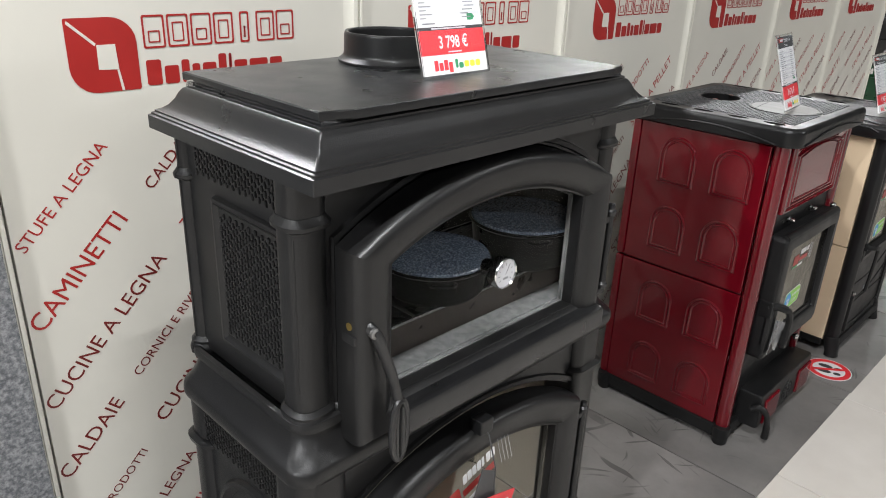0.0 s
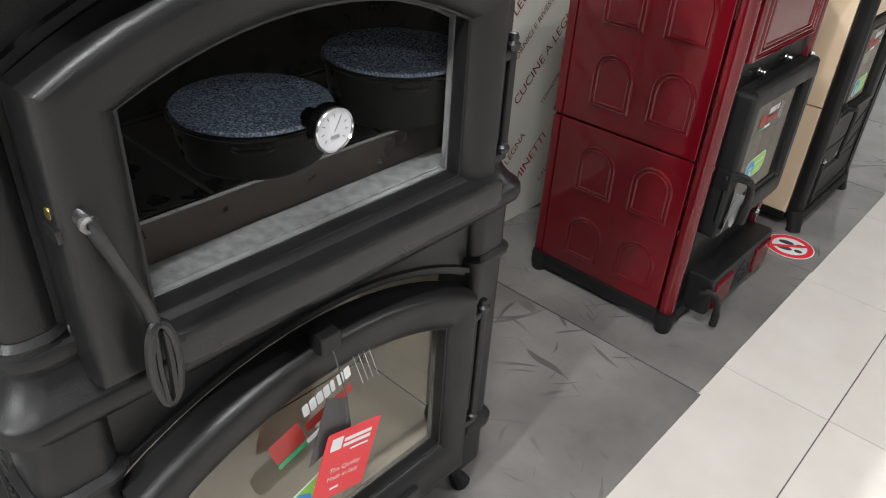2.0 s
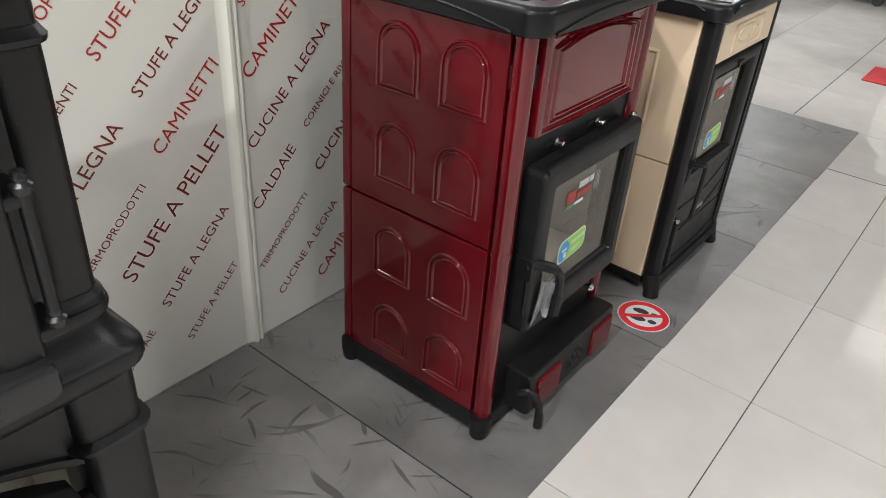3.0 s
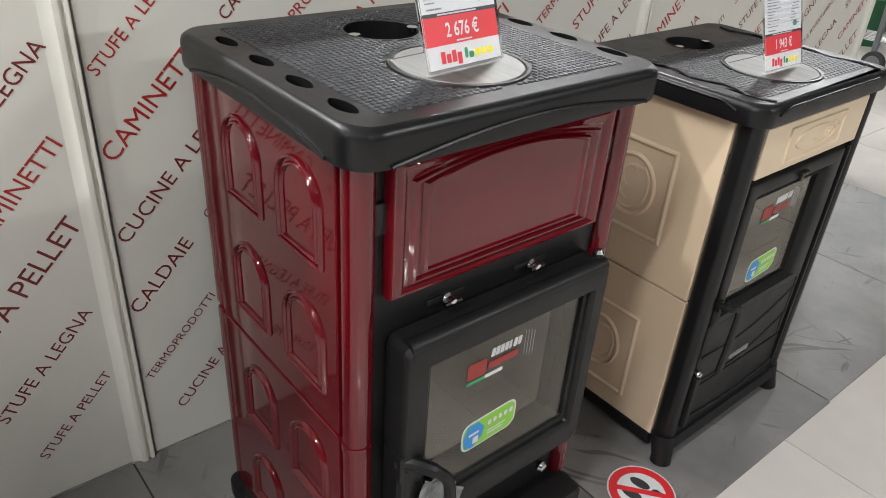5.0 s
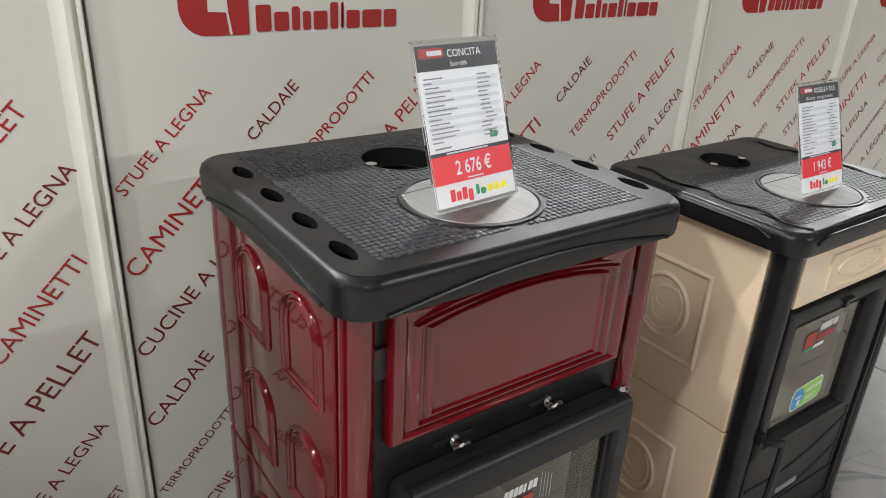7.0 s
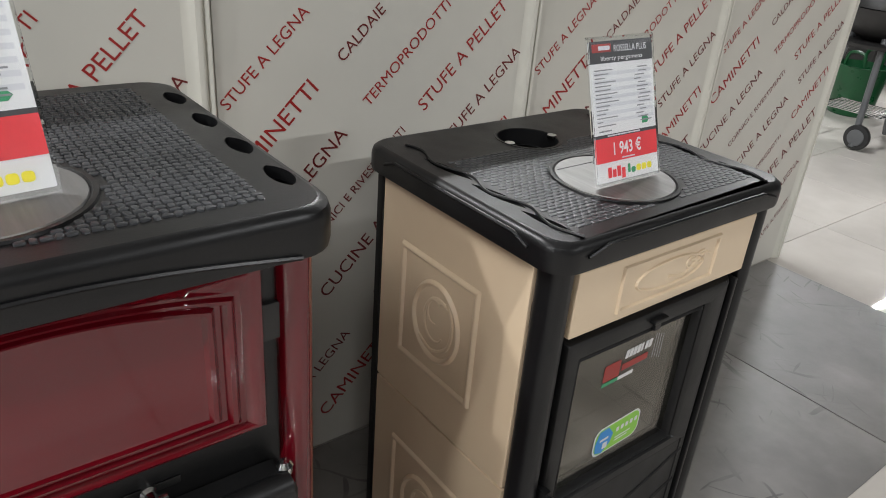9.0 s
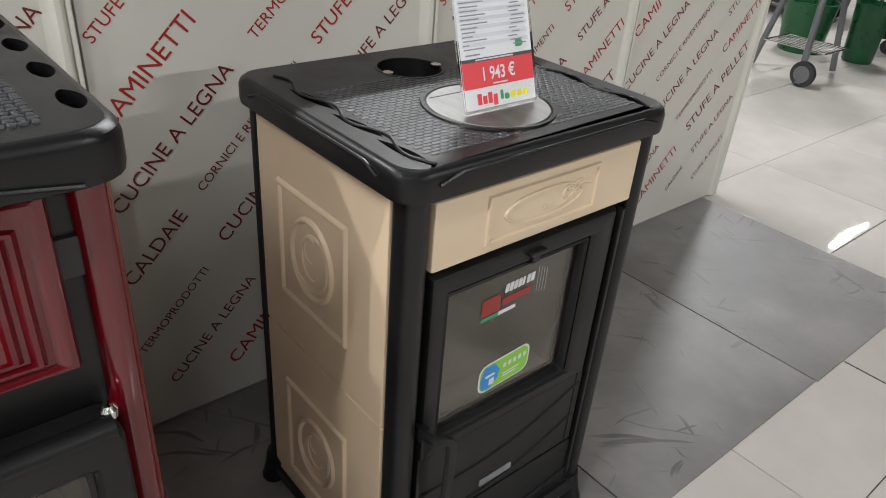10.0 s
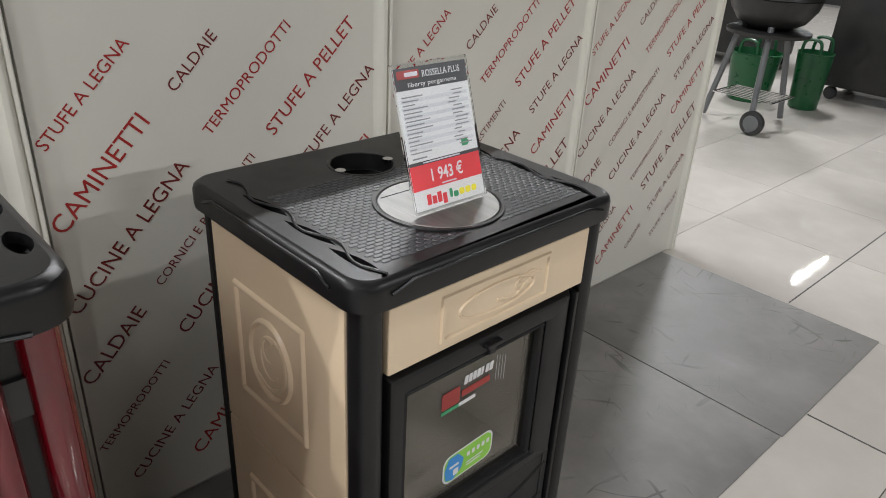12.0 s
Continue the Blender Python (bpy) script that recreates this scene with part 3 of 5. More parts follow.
    part("shop_mark_yellow", sheet([rrect(.092 + .013 * i, .103 + .013 * i, .012, .022, .003, 2) for i in range(3)], d1, .0002), YELLOW, t0)
    d3 = mi(.0012)
    if title:
        write(title, d3 @ Matrix.Translation((.056, .196, 0)), min(.075, .0085 * len(title)), WHITE, t0, "title_line", height=.0135)
        write(note, d3 @ Matrix.Translation((w / 2 - .0028 * len(note), .184, 0)), .0056 * len(note), WHITE, t0, "note_line", height=.009)
    else:
        part("title_bar", sheet([rrect(.056, .118, .197, .205, .001, 1), rrect(.050, .100, .185, .190, .001, 1)], d2, .0002), PALE_INK, t0)
    write(price, d3 @ Matrix.Translation((.042, .044, 0)), .064, WHITE, t0, "price_line", height=.026)
    return t0


# ---------------------------------------------------------------- black stove with oven
def black_stove():
    y0, y1, cy = .470, 1.215, .8425
    s = thing("wood_stove", (-.89, cy, 0), "tall black cast-iron wood stove with an oven above the firebox", "stove", "display stoves")
    xb, xf = -1.06, -.738
    # upper body: sides, back, inner lining around the oven
    for yy, sg in ((y0, 1), (y1, -1)):
        ya, yb = sorted((yy + sg * .010, yy + sg * .028))
        side = part("side_wall", box(xb, xf - .02, ya, yb, .80, 1.165, .003), CAST_IRON, s)
        yo = yy + sg * .010
        o, i2 = rrect(-.962, -.744, .846, 1.090, .004, 2), rrect(-.945, -.761, .863, 1.073, .003, 2)
        part("side_frame", ring(o, i2, at_y, [(0, yo), (.15, yo - sg * .007), (.45, yo - sg * .008), (.7, yo - sg * .003), (1, yo - sg * .001), (1, yo + sg * .002), (0, yo + sg * .002)]), CAST_IRON, s)
        ya, yb = sorted((yo - sg * .002, yo + sg * .004))
        part("pattern_inlay", box(-.946, -.760, ya, yb, .862, 1.074, .001), SOOT, s)
        net_panel("cast_net", s, -.944, -.762, .864, 1.072, yo - sg * .002, sg, 3)
        ya, yb = sorted((yo - sg * .003, yo + sg * .004))
        part("frieze_plate", box(-1.005, -.765, ya, yb, 1.112, 1.164, .001), SOOT, s)
        net_panel("frieze_net", s, -1.003, -.767, 1.112, 1.164, yo - sg * .003, sg, 4)
    part("back_wall", box(xb - .012, xb, y0 + .01, y1 - .01, .10, 1.165, .003), CAST_IRON, s)
    # corner columns, upper and lower
    for cx, sx in ((xf, -1), (xb + .03, 1)):
        for yy, sg in ((y0, 1), (y1, -1)):
            w = .058 if sx < 0 else .035
            xa, xc = sorted((cx, cx + sx * w))
            if sx > 0:
                xa, xc = xb - .005, xb + .03
            ya, yb = sorted((yy, yy + sg * w))
            r = .020
            col = loft([at_z(rrect(xa, xc, ya, yb, r, 4), z) for z in (.80, 1.165)])
            part("corner_column", col, CAST_IRON, s)
            bead = loft([at_z(rrect(xa - e, xc + e, ya - e, yb + e, r + e, 4), z) for z, e in ((1.094, 0), (1.098, .007), (1.104, .008), (1.109, .004), (1.114, .001))])
            part("column_bead", bead, CAST_IRON, s)
            lo = loft([at_z(rrect(xa - e, xc + e, ya - e, yb + e, r + e, 4), z) for z, e in ((.79, .009), (.800, .010), (.808, .006), (.813, .007), (.820, .001))])
            part("column_base", lo, CAST_IRON, s)
            e = .016
            low = loft([at_z(rrect(xa - e, xc + e, ya - e, yb + e, r + .006, 4), z) for z in (.10, .72)])
            part("lower_column", low, CAST_IRON, s)
            bd = loft([at_z(rrect(xa - k, xc + k, ya - k, yb + k, r + .008, 4), z) for z, k in ((.604, .016), (.609, .024), (.617, .025), (.624, .017))])
            part("lower_bead", bd, CAST_IRON, s)
            bb = loft([at_z(rrect(xa - k, xc + k, ya - k, yb + k, r + .008, 4), z) for z, k in ((.19, .016), (.20, .026), (.215, .027), (.232, .017))])
            part("foot_bead", bb, CAST_IRON, s)
            fx, fy = (xa + xc) / 2, (ya + yb) / 2
            leg = tube(curve_points([(fx, fy, .19), (fx - sx * .012, fy - sg * .010, .12), (fx - sx * .002, fy - sg * .002, .05), (fx - sx * .016, fy - sg * .014, .004)], 6), [.034] * 5 + [.03, .028, .026, .024, .022, .02, .018, .017, .016, .016, .017, .019, .021, .023], 10)
            part("leg", leg, CAST_IRON, s)
    # waist moulding between oven and firebox
    prof = [(.806, .003), (.804, .010), (.797, .012), (.790, .011), (.787, .005), (.782, .005), (.777, .007), (.768, .010), (.757, .016), (.747, .024), (.743, .029), (.737, .032), (.726, .033), (.716, .031), (.710, .025), (.703, .019), (.699, .016)]
    part("waist_moulding", loft([at_z(rrect(xb - e * .4, xf + e, y0 - e, y1 + e, .035, 6), z) for z, e in prof], (False, False)), CAST_IRON, s)
    part("oven_floor_plate", box(xb, xf - .004, y0 + .012, y1 - .012, .772, .793, .002), CAST_IRON, s)
    # crown: flat band, grooves and cove up to the top plate
    rx0, rx1, ry0, ry1 = -1.11, -.676, .458, 1.227
    prof = [(1.150, .050), (1.1655, .006), (1.166, 0), (1.186, 0), (1.1875, .004), (1.190, .004), (1.1915, .008), (1.194, .008), (1.197, .016), (1.203, .024), (1.212, .031), (1.222, .036), (1.229, .041), (1.2305, .045), (1.234, .045), (1.2355, .050), (1.239, .051), (1.240, .056)]
    part("crown_moulding", loft([at_z(rrect(rx0 + e, rx1 - e, ry0 + e, ry1 - e, .004, 2), z) for z, e in prof]), CAST_SATIN, s, "stepped black crown moulding")
    a0, a1, b0, b1, q = -1.075, -.716, .505, 1.178, .045
    outline = [(a0, b0), (a1 - .012, b0), (a1 - .008, b0 + q * .55), (a1, b0 + q), (a1, b1 - q), (a1 - .008, b1 - q * .55), (a1 - .012, b1), (a0, b1)]
    top = loft([at_z([(x + (xx - x) * f, y + (yy - y) * f) for (x, y) in outline for xx, yy in [(-.895, .8425)]], z) for z, f in ((1.239, .004), (1.2405, 0), (1.2495, 0), (1.2515, .006))])
    part("top_plate", top, CAST_SATIN, s, "smooth black hotplate")
    part("lid_pin", merge(lathe([(.0, 0), (.005, 0), (.005, .008), (.003, .010), (0, .010)], (-1.03, 1.19, 1.240), sides=10), lathe([(.0, 0), (.006, 0), (.006, .006), (.003, .008), (0, .008)], (-1.02, .49, 1.240), sides=10)), CHROME, s)
    # flue collar
    c = (-.985, .8425, 1.2505)
    part("flue_collar", lathe([(.067, .0), (.088, .0), (.089, .006), (.081, .012), (.079, .018), (.0785, .047), (.0765, .052), (.072, .052), (.070, .047), (.070, -.04), (.0, -.04)], c, sides=40), CAST_IRON, s)
    # front frames around the doors
    door_frame(s, .545, 1.135, .752, 1.152, .085, -.745, 1.165, .80)
    oven_door(s)
    # lower body
    for yy, sg in ((y0 - .010, 1), (y1 + .010, -1)):
        ya, yb = sorted((yy + sg * .004, yy + sg * .022))
        part("lower_side_wall", box(xb - .006, xf, ya, yb, .10, .712, .003), CAST_IRON, s)
        yo = yy + sg * .004
        o, i2 = arch(-.995, -.755, .235, .608, .085), arch(-.972, -.778, .258, .585, .078)
        part("lower_side_arch", ring(o, i2, at_y, [(0, yo), (.2, yo - sg * .008), (.5, yo - sg * .009), (.8, yo - sg * .003), (1, yo - sg * .001), (1, yo + sg * .002), (0, yo + sg * .002)]), CAST_IRON, s)
        o, i2 = arch(-.950, -.800, .285, .555, .066), arch(-.940, -.810, .295, .545, .062)
        part("lower_side_inner_arch", ring(o, i2, at_y, [(0, yo), (.3, yo - sg * .006), (.7, yo - sg * .006), (1, yo), (1, yo + sg * .002), (0, yo + sg * .002)]), CAST_IRON, s)
        ya, yb = sorted((yo - sg * .0015, yo + sg * .004))
        inl = arch(-.942, -.808, .293, .547, .063)
        part("lower_pattern_inlay", loft([at_y(inl, ya), at_y(inl, yb)]), SOOT, s)
        net_panel("lower_net", s, -.935, -.815, .30, .49, yo - sg * .0015, sg, 6)
        ya, yb = sorted((yo - sg * .0025, yo + sg * .004))
        part("lower_frieze", box(-1.03, -.765, ya, yb, .618, .700, .001), SOOT, s)
        net_panel("lower_frieze_net", s, -1.028, -.767, .622, .698, yo - sg * .0025, sg, 5)
    door_frame(s, .535, 1.145, .165, .668, .085, -.740, .705, .165)
    fire_door(s)
    part("firebox_base", box(xb, xf + .01, y0, y1, .10, .165, .004), CAST_IRON, s)
    part("ash_tray", merge(box(-.80, -.655, .66, 1.03, .075, .09, .004), box(-.662, -.652, .66, 1.03, .075, .135, .004), box(-.80, -.655, .655, .665, .075, .125, .003), box(-.80, -.655, 1.025, 1.035, .075, .125, .003)), CAST_IRON, s, "open black ash tray")
    part("air_lever", tube([(-.735, .84, .150), (-.66, .84, .150)], .006), CHROME, s)
    # hearth and lining
    part("firebox_lining", merge(box(-1.045, -.76, .50, .52, .20, .69, .003), box(-1.045, -.76, 1.165, 1.185, .20, .69, .003), box(-1.05, -1.03, .52, 1.165, .20, .69, .003), box(-1.03, -.76, .52, 1.165, .165, .20, .003), box(-1.03, -.80, .52, 1.165, .60, .62, .003)), VERMIC, s, "pale firebrick lining")
    part("oven_lining", merge(box(-1.048, -.755, .497, .505, .80, 1.15, .002), box(-1.048, -.755, 1.18, 1.188, .80, 1.15, .002), box(-1.05, -1.042, .505, 1.18, .80, 1.15, .002), box(-1.042, -.755, .505, 1.18, 1.135, 1.15, .002)), OVEN_ENAMEL, s)
    part("oven_stone", box(-.783, -.7365, .53, 1.16, .794, .817, .003), STONE, s, "pale grey refractory oven floor")
    # Added plate that stands in for the brown band behind the oven floor.
    part("shelf_filler", box(-.792, -.7835, .507, 1.178, .794, .868, .002), BROWN_FILLER, s, "dark brown filler plate added under the oven shelf")
    part("oven_shelf", box(-1.04, -.7925, .507, 1.178, .858, .868, .002), OVEN_ENAMEL, s)
    for y in [.55 + .09 * i for i in range(7)]:
        part("shelf_wire", tube([(-1.03, y, .8705), (-.79, y, .8705)], .002, 6), CAST_IRON, s)
    for x in (-.782, -1.03):
        part("shelf_rod", tube([(x, .507, .8715), (x, 1.178, .8715)], .0034, 8), CHROME, s, "chromed shelf rod")
    # paper tag and decal on the firebox door
    m = on_face((-.6835, .715, .500), (0, 1, .30), (0, -.30, 1))
    maker_label(m, .150, s)
    eco_label(on_face((-.6835, .725, .362), (0, 1, .0), (0, 0, 1)) @ Matrix.Rotation(radians(17), 4, "Z"), .125, s)
    return s


def door_frame(s, ya, yb, za, zc, rise, x, top, low):
    """The cast front between the columns, with an arched opening."""
    o = arch(.520, 1.168, low, top, .001)
    i2 = arch(ya, yb, max(za, low + .002), zc, rise)
    part("front_frame", ring(o, i2, at_x, [(0, x - .02), (0, x), (1, x), (1, x - .02)]), CAST_IRON, s)
    # raised rib that follows the arch
    oo, ii = arch(ya - .016, yb + .016, max(za, low + .002), zc + .016, rise + .004), arch(ya - .004, yb + .004, max(za, low + .002) + .001, zc + .003, rise)
    part("arch_rib", ring(oo, ii, at_x, [(0, x - .002), (.2, x + .006), (.8, x + .007), (1, x - .002)]), CAST_IRON, s)


def arched_door(s, name, ya, yb, za, zc, rise, gya, gyb, gza, gzc, grise, xback, xfront, pane):
    d = part(name, ring(arch(ya, yb, za, zc, rise), arch(gya, gyb, gza, gzc, grise), at_x,
                        [(0, xback), (0, xfront - .016), (.05, xfront - .006), (.14, xfront - .0005), (.3, xfront + .001), (.62, xfront - .002), (.80, xfront - .008), (.93, xfront - .016), (.95, xfront - .020), (1, xfront - .021), (1, xback)]), CAST_IRON, s)
    gl = arch(gya - .006, gyb + .006, gza - .006, gzc + .006, grise)
    part("gasket", ring(gl, arch(gya + .003, gyb - .003, gza + .002, gzc - .003, grise), at_x, [(0, xback + .001), (0, xback + .0085), (.5, xback + .0095), (1, xback + .0085), (1, xback + .001)]), GASKET, d, "grey rope gasket behind the glass")
    g = part("glass_pane", loft([at_x(gl, xback + .010), at_x(gl, xback + .014)]), pane, d, "clear heat-proof glass")
    g.visible_shadow = False
    return d


def hinge(s, x, y, z0, z1):
    part("hinge_pin", lathe([(0, 0), (.007, 0), (.007, z1 - z0), (0, z1 - z0)], (x, y, z0), sides=12), CAST_IRON, s)
    for z in (z0 - .004, z1):
        part("hinge_knob", lathe([(0, -.004), (.010, -.002), (.011, .006), (.007, .010), (.008, .014), (.006, .020), (0, .021)], (x, y, z), sides=12), CAST_SATIN, s)
        part("hinge_arm", box(x - .055, x + .004, y - .026, y + .008, z - .016, z - .002, .003), CAST_IRON, s)


def lever_handle(s, p, length):
    """A flat curved bar that ends in a looped wire grip."""
    x, y, z = p
    bar = tube(curve_points([(x - .012, y - .004, z), (x + .012, y + .004, z + .002), (x + .022, y + .014, z - .030), (x + .027, y + .030, z - .085), (x + .030, y + .036, z - .115)], 6), [.011] * 6 + [.010] * 6 + [.009] * 6 + [.008] * 7, 10, flat=.6)
    h = part("door_handle", bar, CAST_SATIN, s, "black lever handle with a looped grip")
    gx, gy = x + .031, y + .038
    loop = []
    for i in range(33):
        a = 2 * math.pi * i / 32
        loop.append((gx + .002 * math.cos(a), gy + .014 * math.sin(a), z - .115 - length / 2 + (length / 2) * math.cos(a)))
    part("grip_loop", tube(loop, .0055, 8), CAST_SATIN, h)
    for o in (-.005, .005):
        part("grip_bar", tube([(gx, gy + o, z - .115 - length * .1), (gx, gy + o * 1.3, z - .115 - length * .5), (gx, gy + o, z - .115 - length * .92)], .0045, 6), CAST_SATIN, h)
    part("pivot_screw", lathe([(0, 0), (.0085, 0), (.0085, .005), (.006, .007), (.0045, .0068), (.0040, .0045), (0, .0045)], (x + .014, y + .004, z), "x", 16), STEEL, h)
    part("catch", lathe([(0, 0), (.006, 0), (.006, .02), (0, .02)], (x - .016, y - .016, z + .004), "y", 10), BRASS, h)
    part("catch_block", box(x - .03, x - .002, y - .018, y - .002, z - .022, z - .008, .002), CAST_SATIN, h)


def oven_door(s):
    arched_door(s, "oven_door", .530, 1.128, .762, 1.152, .085, .604, 1.062, .815, 1.084, .052, -.735, -.682, GLASS_CLEAR)
    part("door_lower_rail", box(-.728, -.664, .60, 1.125, .758, .806, .010), CAST_SATIN, s, "shiny black lower rail")
    lever_handle(s, (-.690, .545, .953), .105)
    hinge(s, -.690, 1.142, .838, .985)
    th = part("thermometer", lathe([(0, 0), (.012, 0), (.012, .022), (.016, .024), (.016, .026), (.0255, .027), (.0268, .031), (.0268, .043), (.0248, .046), (.0238, .044)], (-.712, .813, .966), "x", 28), CHROME, s, "round chrome oven thermometer")
    part("dial", lathe([(.0238, 0), (0, 0)], (-.6685, .813, .966), "x", 28), PALE_INK, th, "pale dial")
    marks = []
    for i in range(9):
        a = radians(-40 + 32.5 * i)
        marks.append([(math.cos(a) * r1 - math.sin(a) * o, math.sin(a) * r1 + math.cos(a) * o) for r1, o in ((.014, -.0006), (.018, -.0006), (.018, .0006), (.014, .0006))])
    marks.append([(-.001, -.002), (.0012, -.001), (.009, .012), (.0078, .0128)])
    marks.append(rrect(-.006, .006, -.010, -.006, .0005, 1))
    part("dial_marks", sheet(marks, on_face((-.668, .813, .966)), .0003), GREY_INK, th)


def fire_door(s):
    arched_door(s, "fire_door", .532, 1.120, .172, .668, .085, .598, 1.062, .268, .592, .058, -.735, -.684, GLASS)
    lever_handle(s, (-.690, .540, .462), .10)
    hinge(s, -.690, 1.136, .30, .545)
    part("draught_plate", box(-.70, -.676, .68, .99, .180, .235, .006), CAST_SATIN, s)
    part("draught_grip", box(-.68, -.655, .80, .88, .212, .228, .005), CAST_SATIN, s)


black_stove()
for px, py, pz, pr in ((-.850, .832, .938, .100), (-.842, 1.074, .957, .106)):
    z0 = .8727
    p0 = thing("oven_pot", (px, py, z0), "round black enamel pot with a blue-grey speckled lid", "pot", "pots in the oven")
    hh = pz - z0
    part("pot_body", lathe([(0, .0), (pr * .86, .0), (pr * .92, .008), (pr * .985, hh - .012), (pr * 1.03, hh - .008), (pr * 1.03, hh - .005), (pr * 1.005, hh - .004), (pr * .96, hh - .010), (0, hh - .012)], (px, py, z0), sides=40), OVEN_ENAMEL, p0)
    part("lid", lathe([(pr * .995, -.004), (pr, -.001), (pr * .985, .0012), (pr * .9, .002), (0, .0035)], (px, py, pz), sides=48), SPECKLE, p0, "speckled blue-grey enamel lid")
    for an in (-35, 145):
        c, q = math.cos(radians(an)), math.sin(radians(an))
        if px + c * (pr + .02) > -.73:
            continue
        part("pot_handle", tube(curve_points([(px + c * pr - q * .022, py + q * pr + c * .022, pz - .018), (px + c * (pr + .013) - q * .012, py + q * (pr + .013) + c * .012, pz - .016), (px + c * (pr + .013) + q * .012, py + q * (pr + .013) - c * .012, pz - .016), (px + c * pr + q * .022, py + q * pr - c * .022, pz - .018)], 5), .003, 8), OVEN_ENAMEL, p0)

# hanging red paper tag
tg = thing("paper_tag", (-.652, .81, .50), "red paper tag on a black cord over the firebox door", "tag")
tm = on_face((-.655, .757, .485), (.0, 1, -.28), (.05, .28, 1))
part("tag_card", sheet([rrect(0, .098, -.062, .062, .003, 2)], tm, .0012), RED_CARD, tg)
for u0, u1, w0, w1 in ((.010, .030, .030, .052), (.034, .085, .040, .046), (.034, .085, .030, .036), (.05, .085, .020, .023), (.03, .046, -.046, -.042)):
    part("tag_mark", sheet([rrect(u0, u1, w0, w1, .001, 2)], tm @ Matrix.Translation((0, 0, .0013)), .0003), WHITE, tg)
write("The Quality", tm @ Matrix.Translation((.02, -.012, .0016)), .058, WHITE, tg, "tag_line")
write("Made in Italy", tm @ Matrix.Translation((.02, -.027, .0016)), .058, WHITE, tg, "tag_line")
part("tag_backing", sheet([[(0, 0), (.075, .01), (.070, .075), (.035, .10)]], on_face((-.6600, .745, .50), (0, 1, .1), (0, 0, 1)), .001), GREY_CARD, tg, "black card behind the red tag")
part("cord", tube([(-.652, .806, .545), (-.650, .804, .60), (-.668, .802, .66), (-.700, .802, .685)], .0013, 6), GREY_CARD, tg)
part("cord_clip", box(-.70, -.672, .785, .818, .66, .690, .004), IRON_SATIN, tg)


# ---------------------------------------------------------------- parts shared by the two smaller stoves
def hotplate(s, x0, x1, y0, y1, z0, z1, r, hole, disc_at, slots, weave, back):
    """Rimmed cooking top: thick rounded edge, patterned plate with slots and a flue opening, and a round cover."""
    rim = loft([at_z(rrect(x0 + e, x1 - e, y0 + e, y1 - e, r, 6), z) for z, e in ((z0 + .004, .030), (z0, .020), (z0, .006), (z0 + .003, .001), (z0 + .010, 0), (z1 - .014, 0), (z1 - .006, .002), (z1 - .001, .007), (z1, .012))], (False, False))
    part("top_rim", rim, IRON_SATIN, s, "thick rounded black cast rim")
    hx, hy, hr = hole
    outer = rrect(x0 + .012, x1 - .012, y0 + .012, y1 - .012, r - .008, 6)
    holes = [disc(hx, hy, hr, 30)] + slots
    part("top_plate", plate(outer, holes, z1 - .014, z1), IRON_SATIN, s)
    px0, px1, py0, py1 = back, x1 - .036, y0 + .062, y1 - .062
    rng = random.Random(weave)
    cells = []
    pa, pb = (.0098, .0098) if weave == "basket" else (.0088, .0150)
    nx, ny = int((px1 - px0) / pa), int((py1 - py0) / pb)
    for i in range(nx):
        for j in range(ny):
            u, w = px0 + (i + .5) * pa, py0 + (j + .5 + (.5 if weave != "basket" and i % 2 else 0)) * pb
            if math.hypot(u - hx, w - hy) < hr + .010 or math.hypot(u - disc_at[0], w - disc_at[1]) < disc_at[2] + .012:
                continue
            if weave == "basket":
                flip = (i + j) % 2
                cells.append((u, w, pa * rng.uniform(.50, .58), pa * rng.uniform(.33, .42), (0 if flip else math.pi / 2) + rng.uniform(-.22, .22)))
            else:
                cells.append((u, w, pb * rng.uniform(.46, .49), pa * rng.uniform(.40, .46), math.pi / 2 + rng.uniform(-.05, .05)))
    part("patterned_plate", bump_field(None, cells, lambda a, b, d: (a, b, z1 - .0002 + d), .0024 if weave == "basket" else .0016), IRON_TOP, s, "raised basket-weave cast pattern")["kind"] = "stuff"
    part("flue_ring", lathe([(hr + .006, .0002), (hr + .005, .0012), (hr + .001, .0012), (hr, 0), (hr, -.03), (hr - .004, -.03)], (hx, hy, z1), sides=36), IRON_SATIN, s)
    for sg in (-1, 1):
        part("flue_lug", lathe([(0, .002), (.009, .002), (.009, -.004), (0, -.004)], (hx + .15 * hr, hy + sg * hr * .93, z1), sides=14), CHROME, s)
    part("flue_floor", lathe([(0, -.10), (hr + .01, -.10), (hr + .01, -.014)], (hx, hy, z1), sides=30), SOOT, s)
    part("under_plate", box(x0 + .04, x1 - .04, y0 + .03, y1 - .03, z0 - .02, z1 - .10, .002) if z1 - .10 > z0 - .02 else box(x0 + .04, x1 - .04, y0 + .03, y1 - .03, z1 - .16, z1 - .115, .002), SOOT, s)
    part("plate_groove", lathe([(disc_at[2] + .008, .0002), (disc_at[2] + .007, .003), (disc_at[2] + .002, .003), (disc_at[2], .0006)], (disc_at[0], disc_at[1], z1), sides=48), IRON_SATIN, s)
    part("round_cover", lathe([(disc_at[2] - .001, .0004), (disc_at[2] - .002, .0028), (0, .0028)], (disc_at[0], disc_at[1], z1), sides=48), STEEL, s, "round brushed steel cover plate")


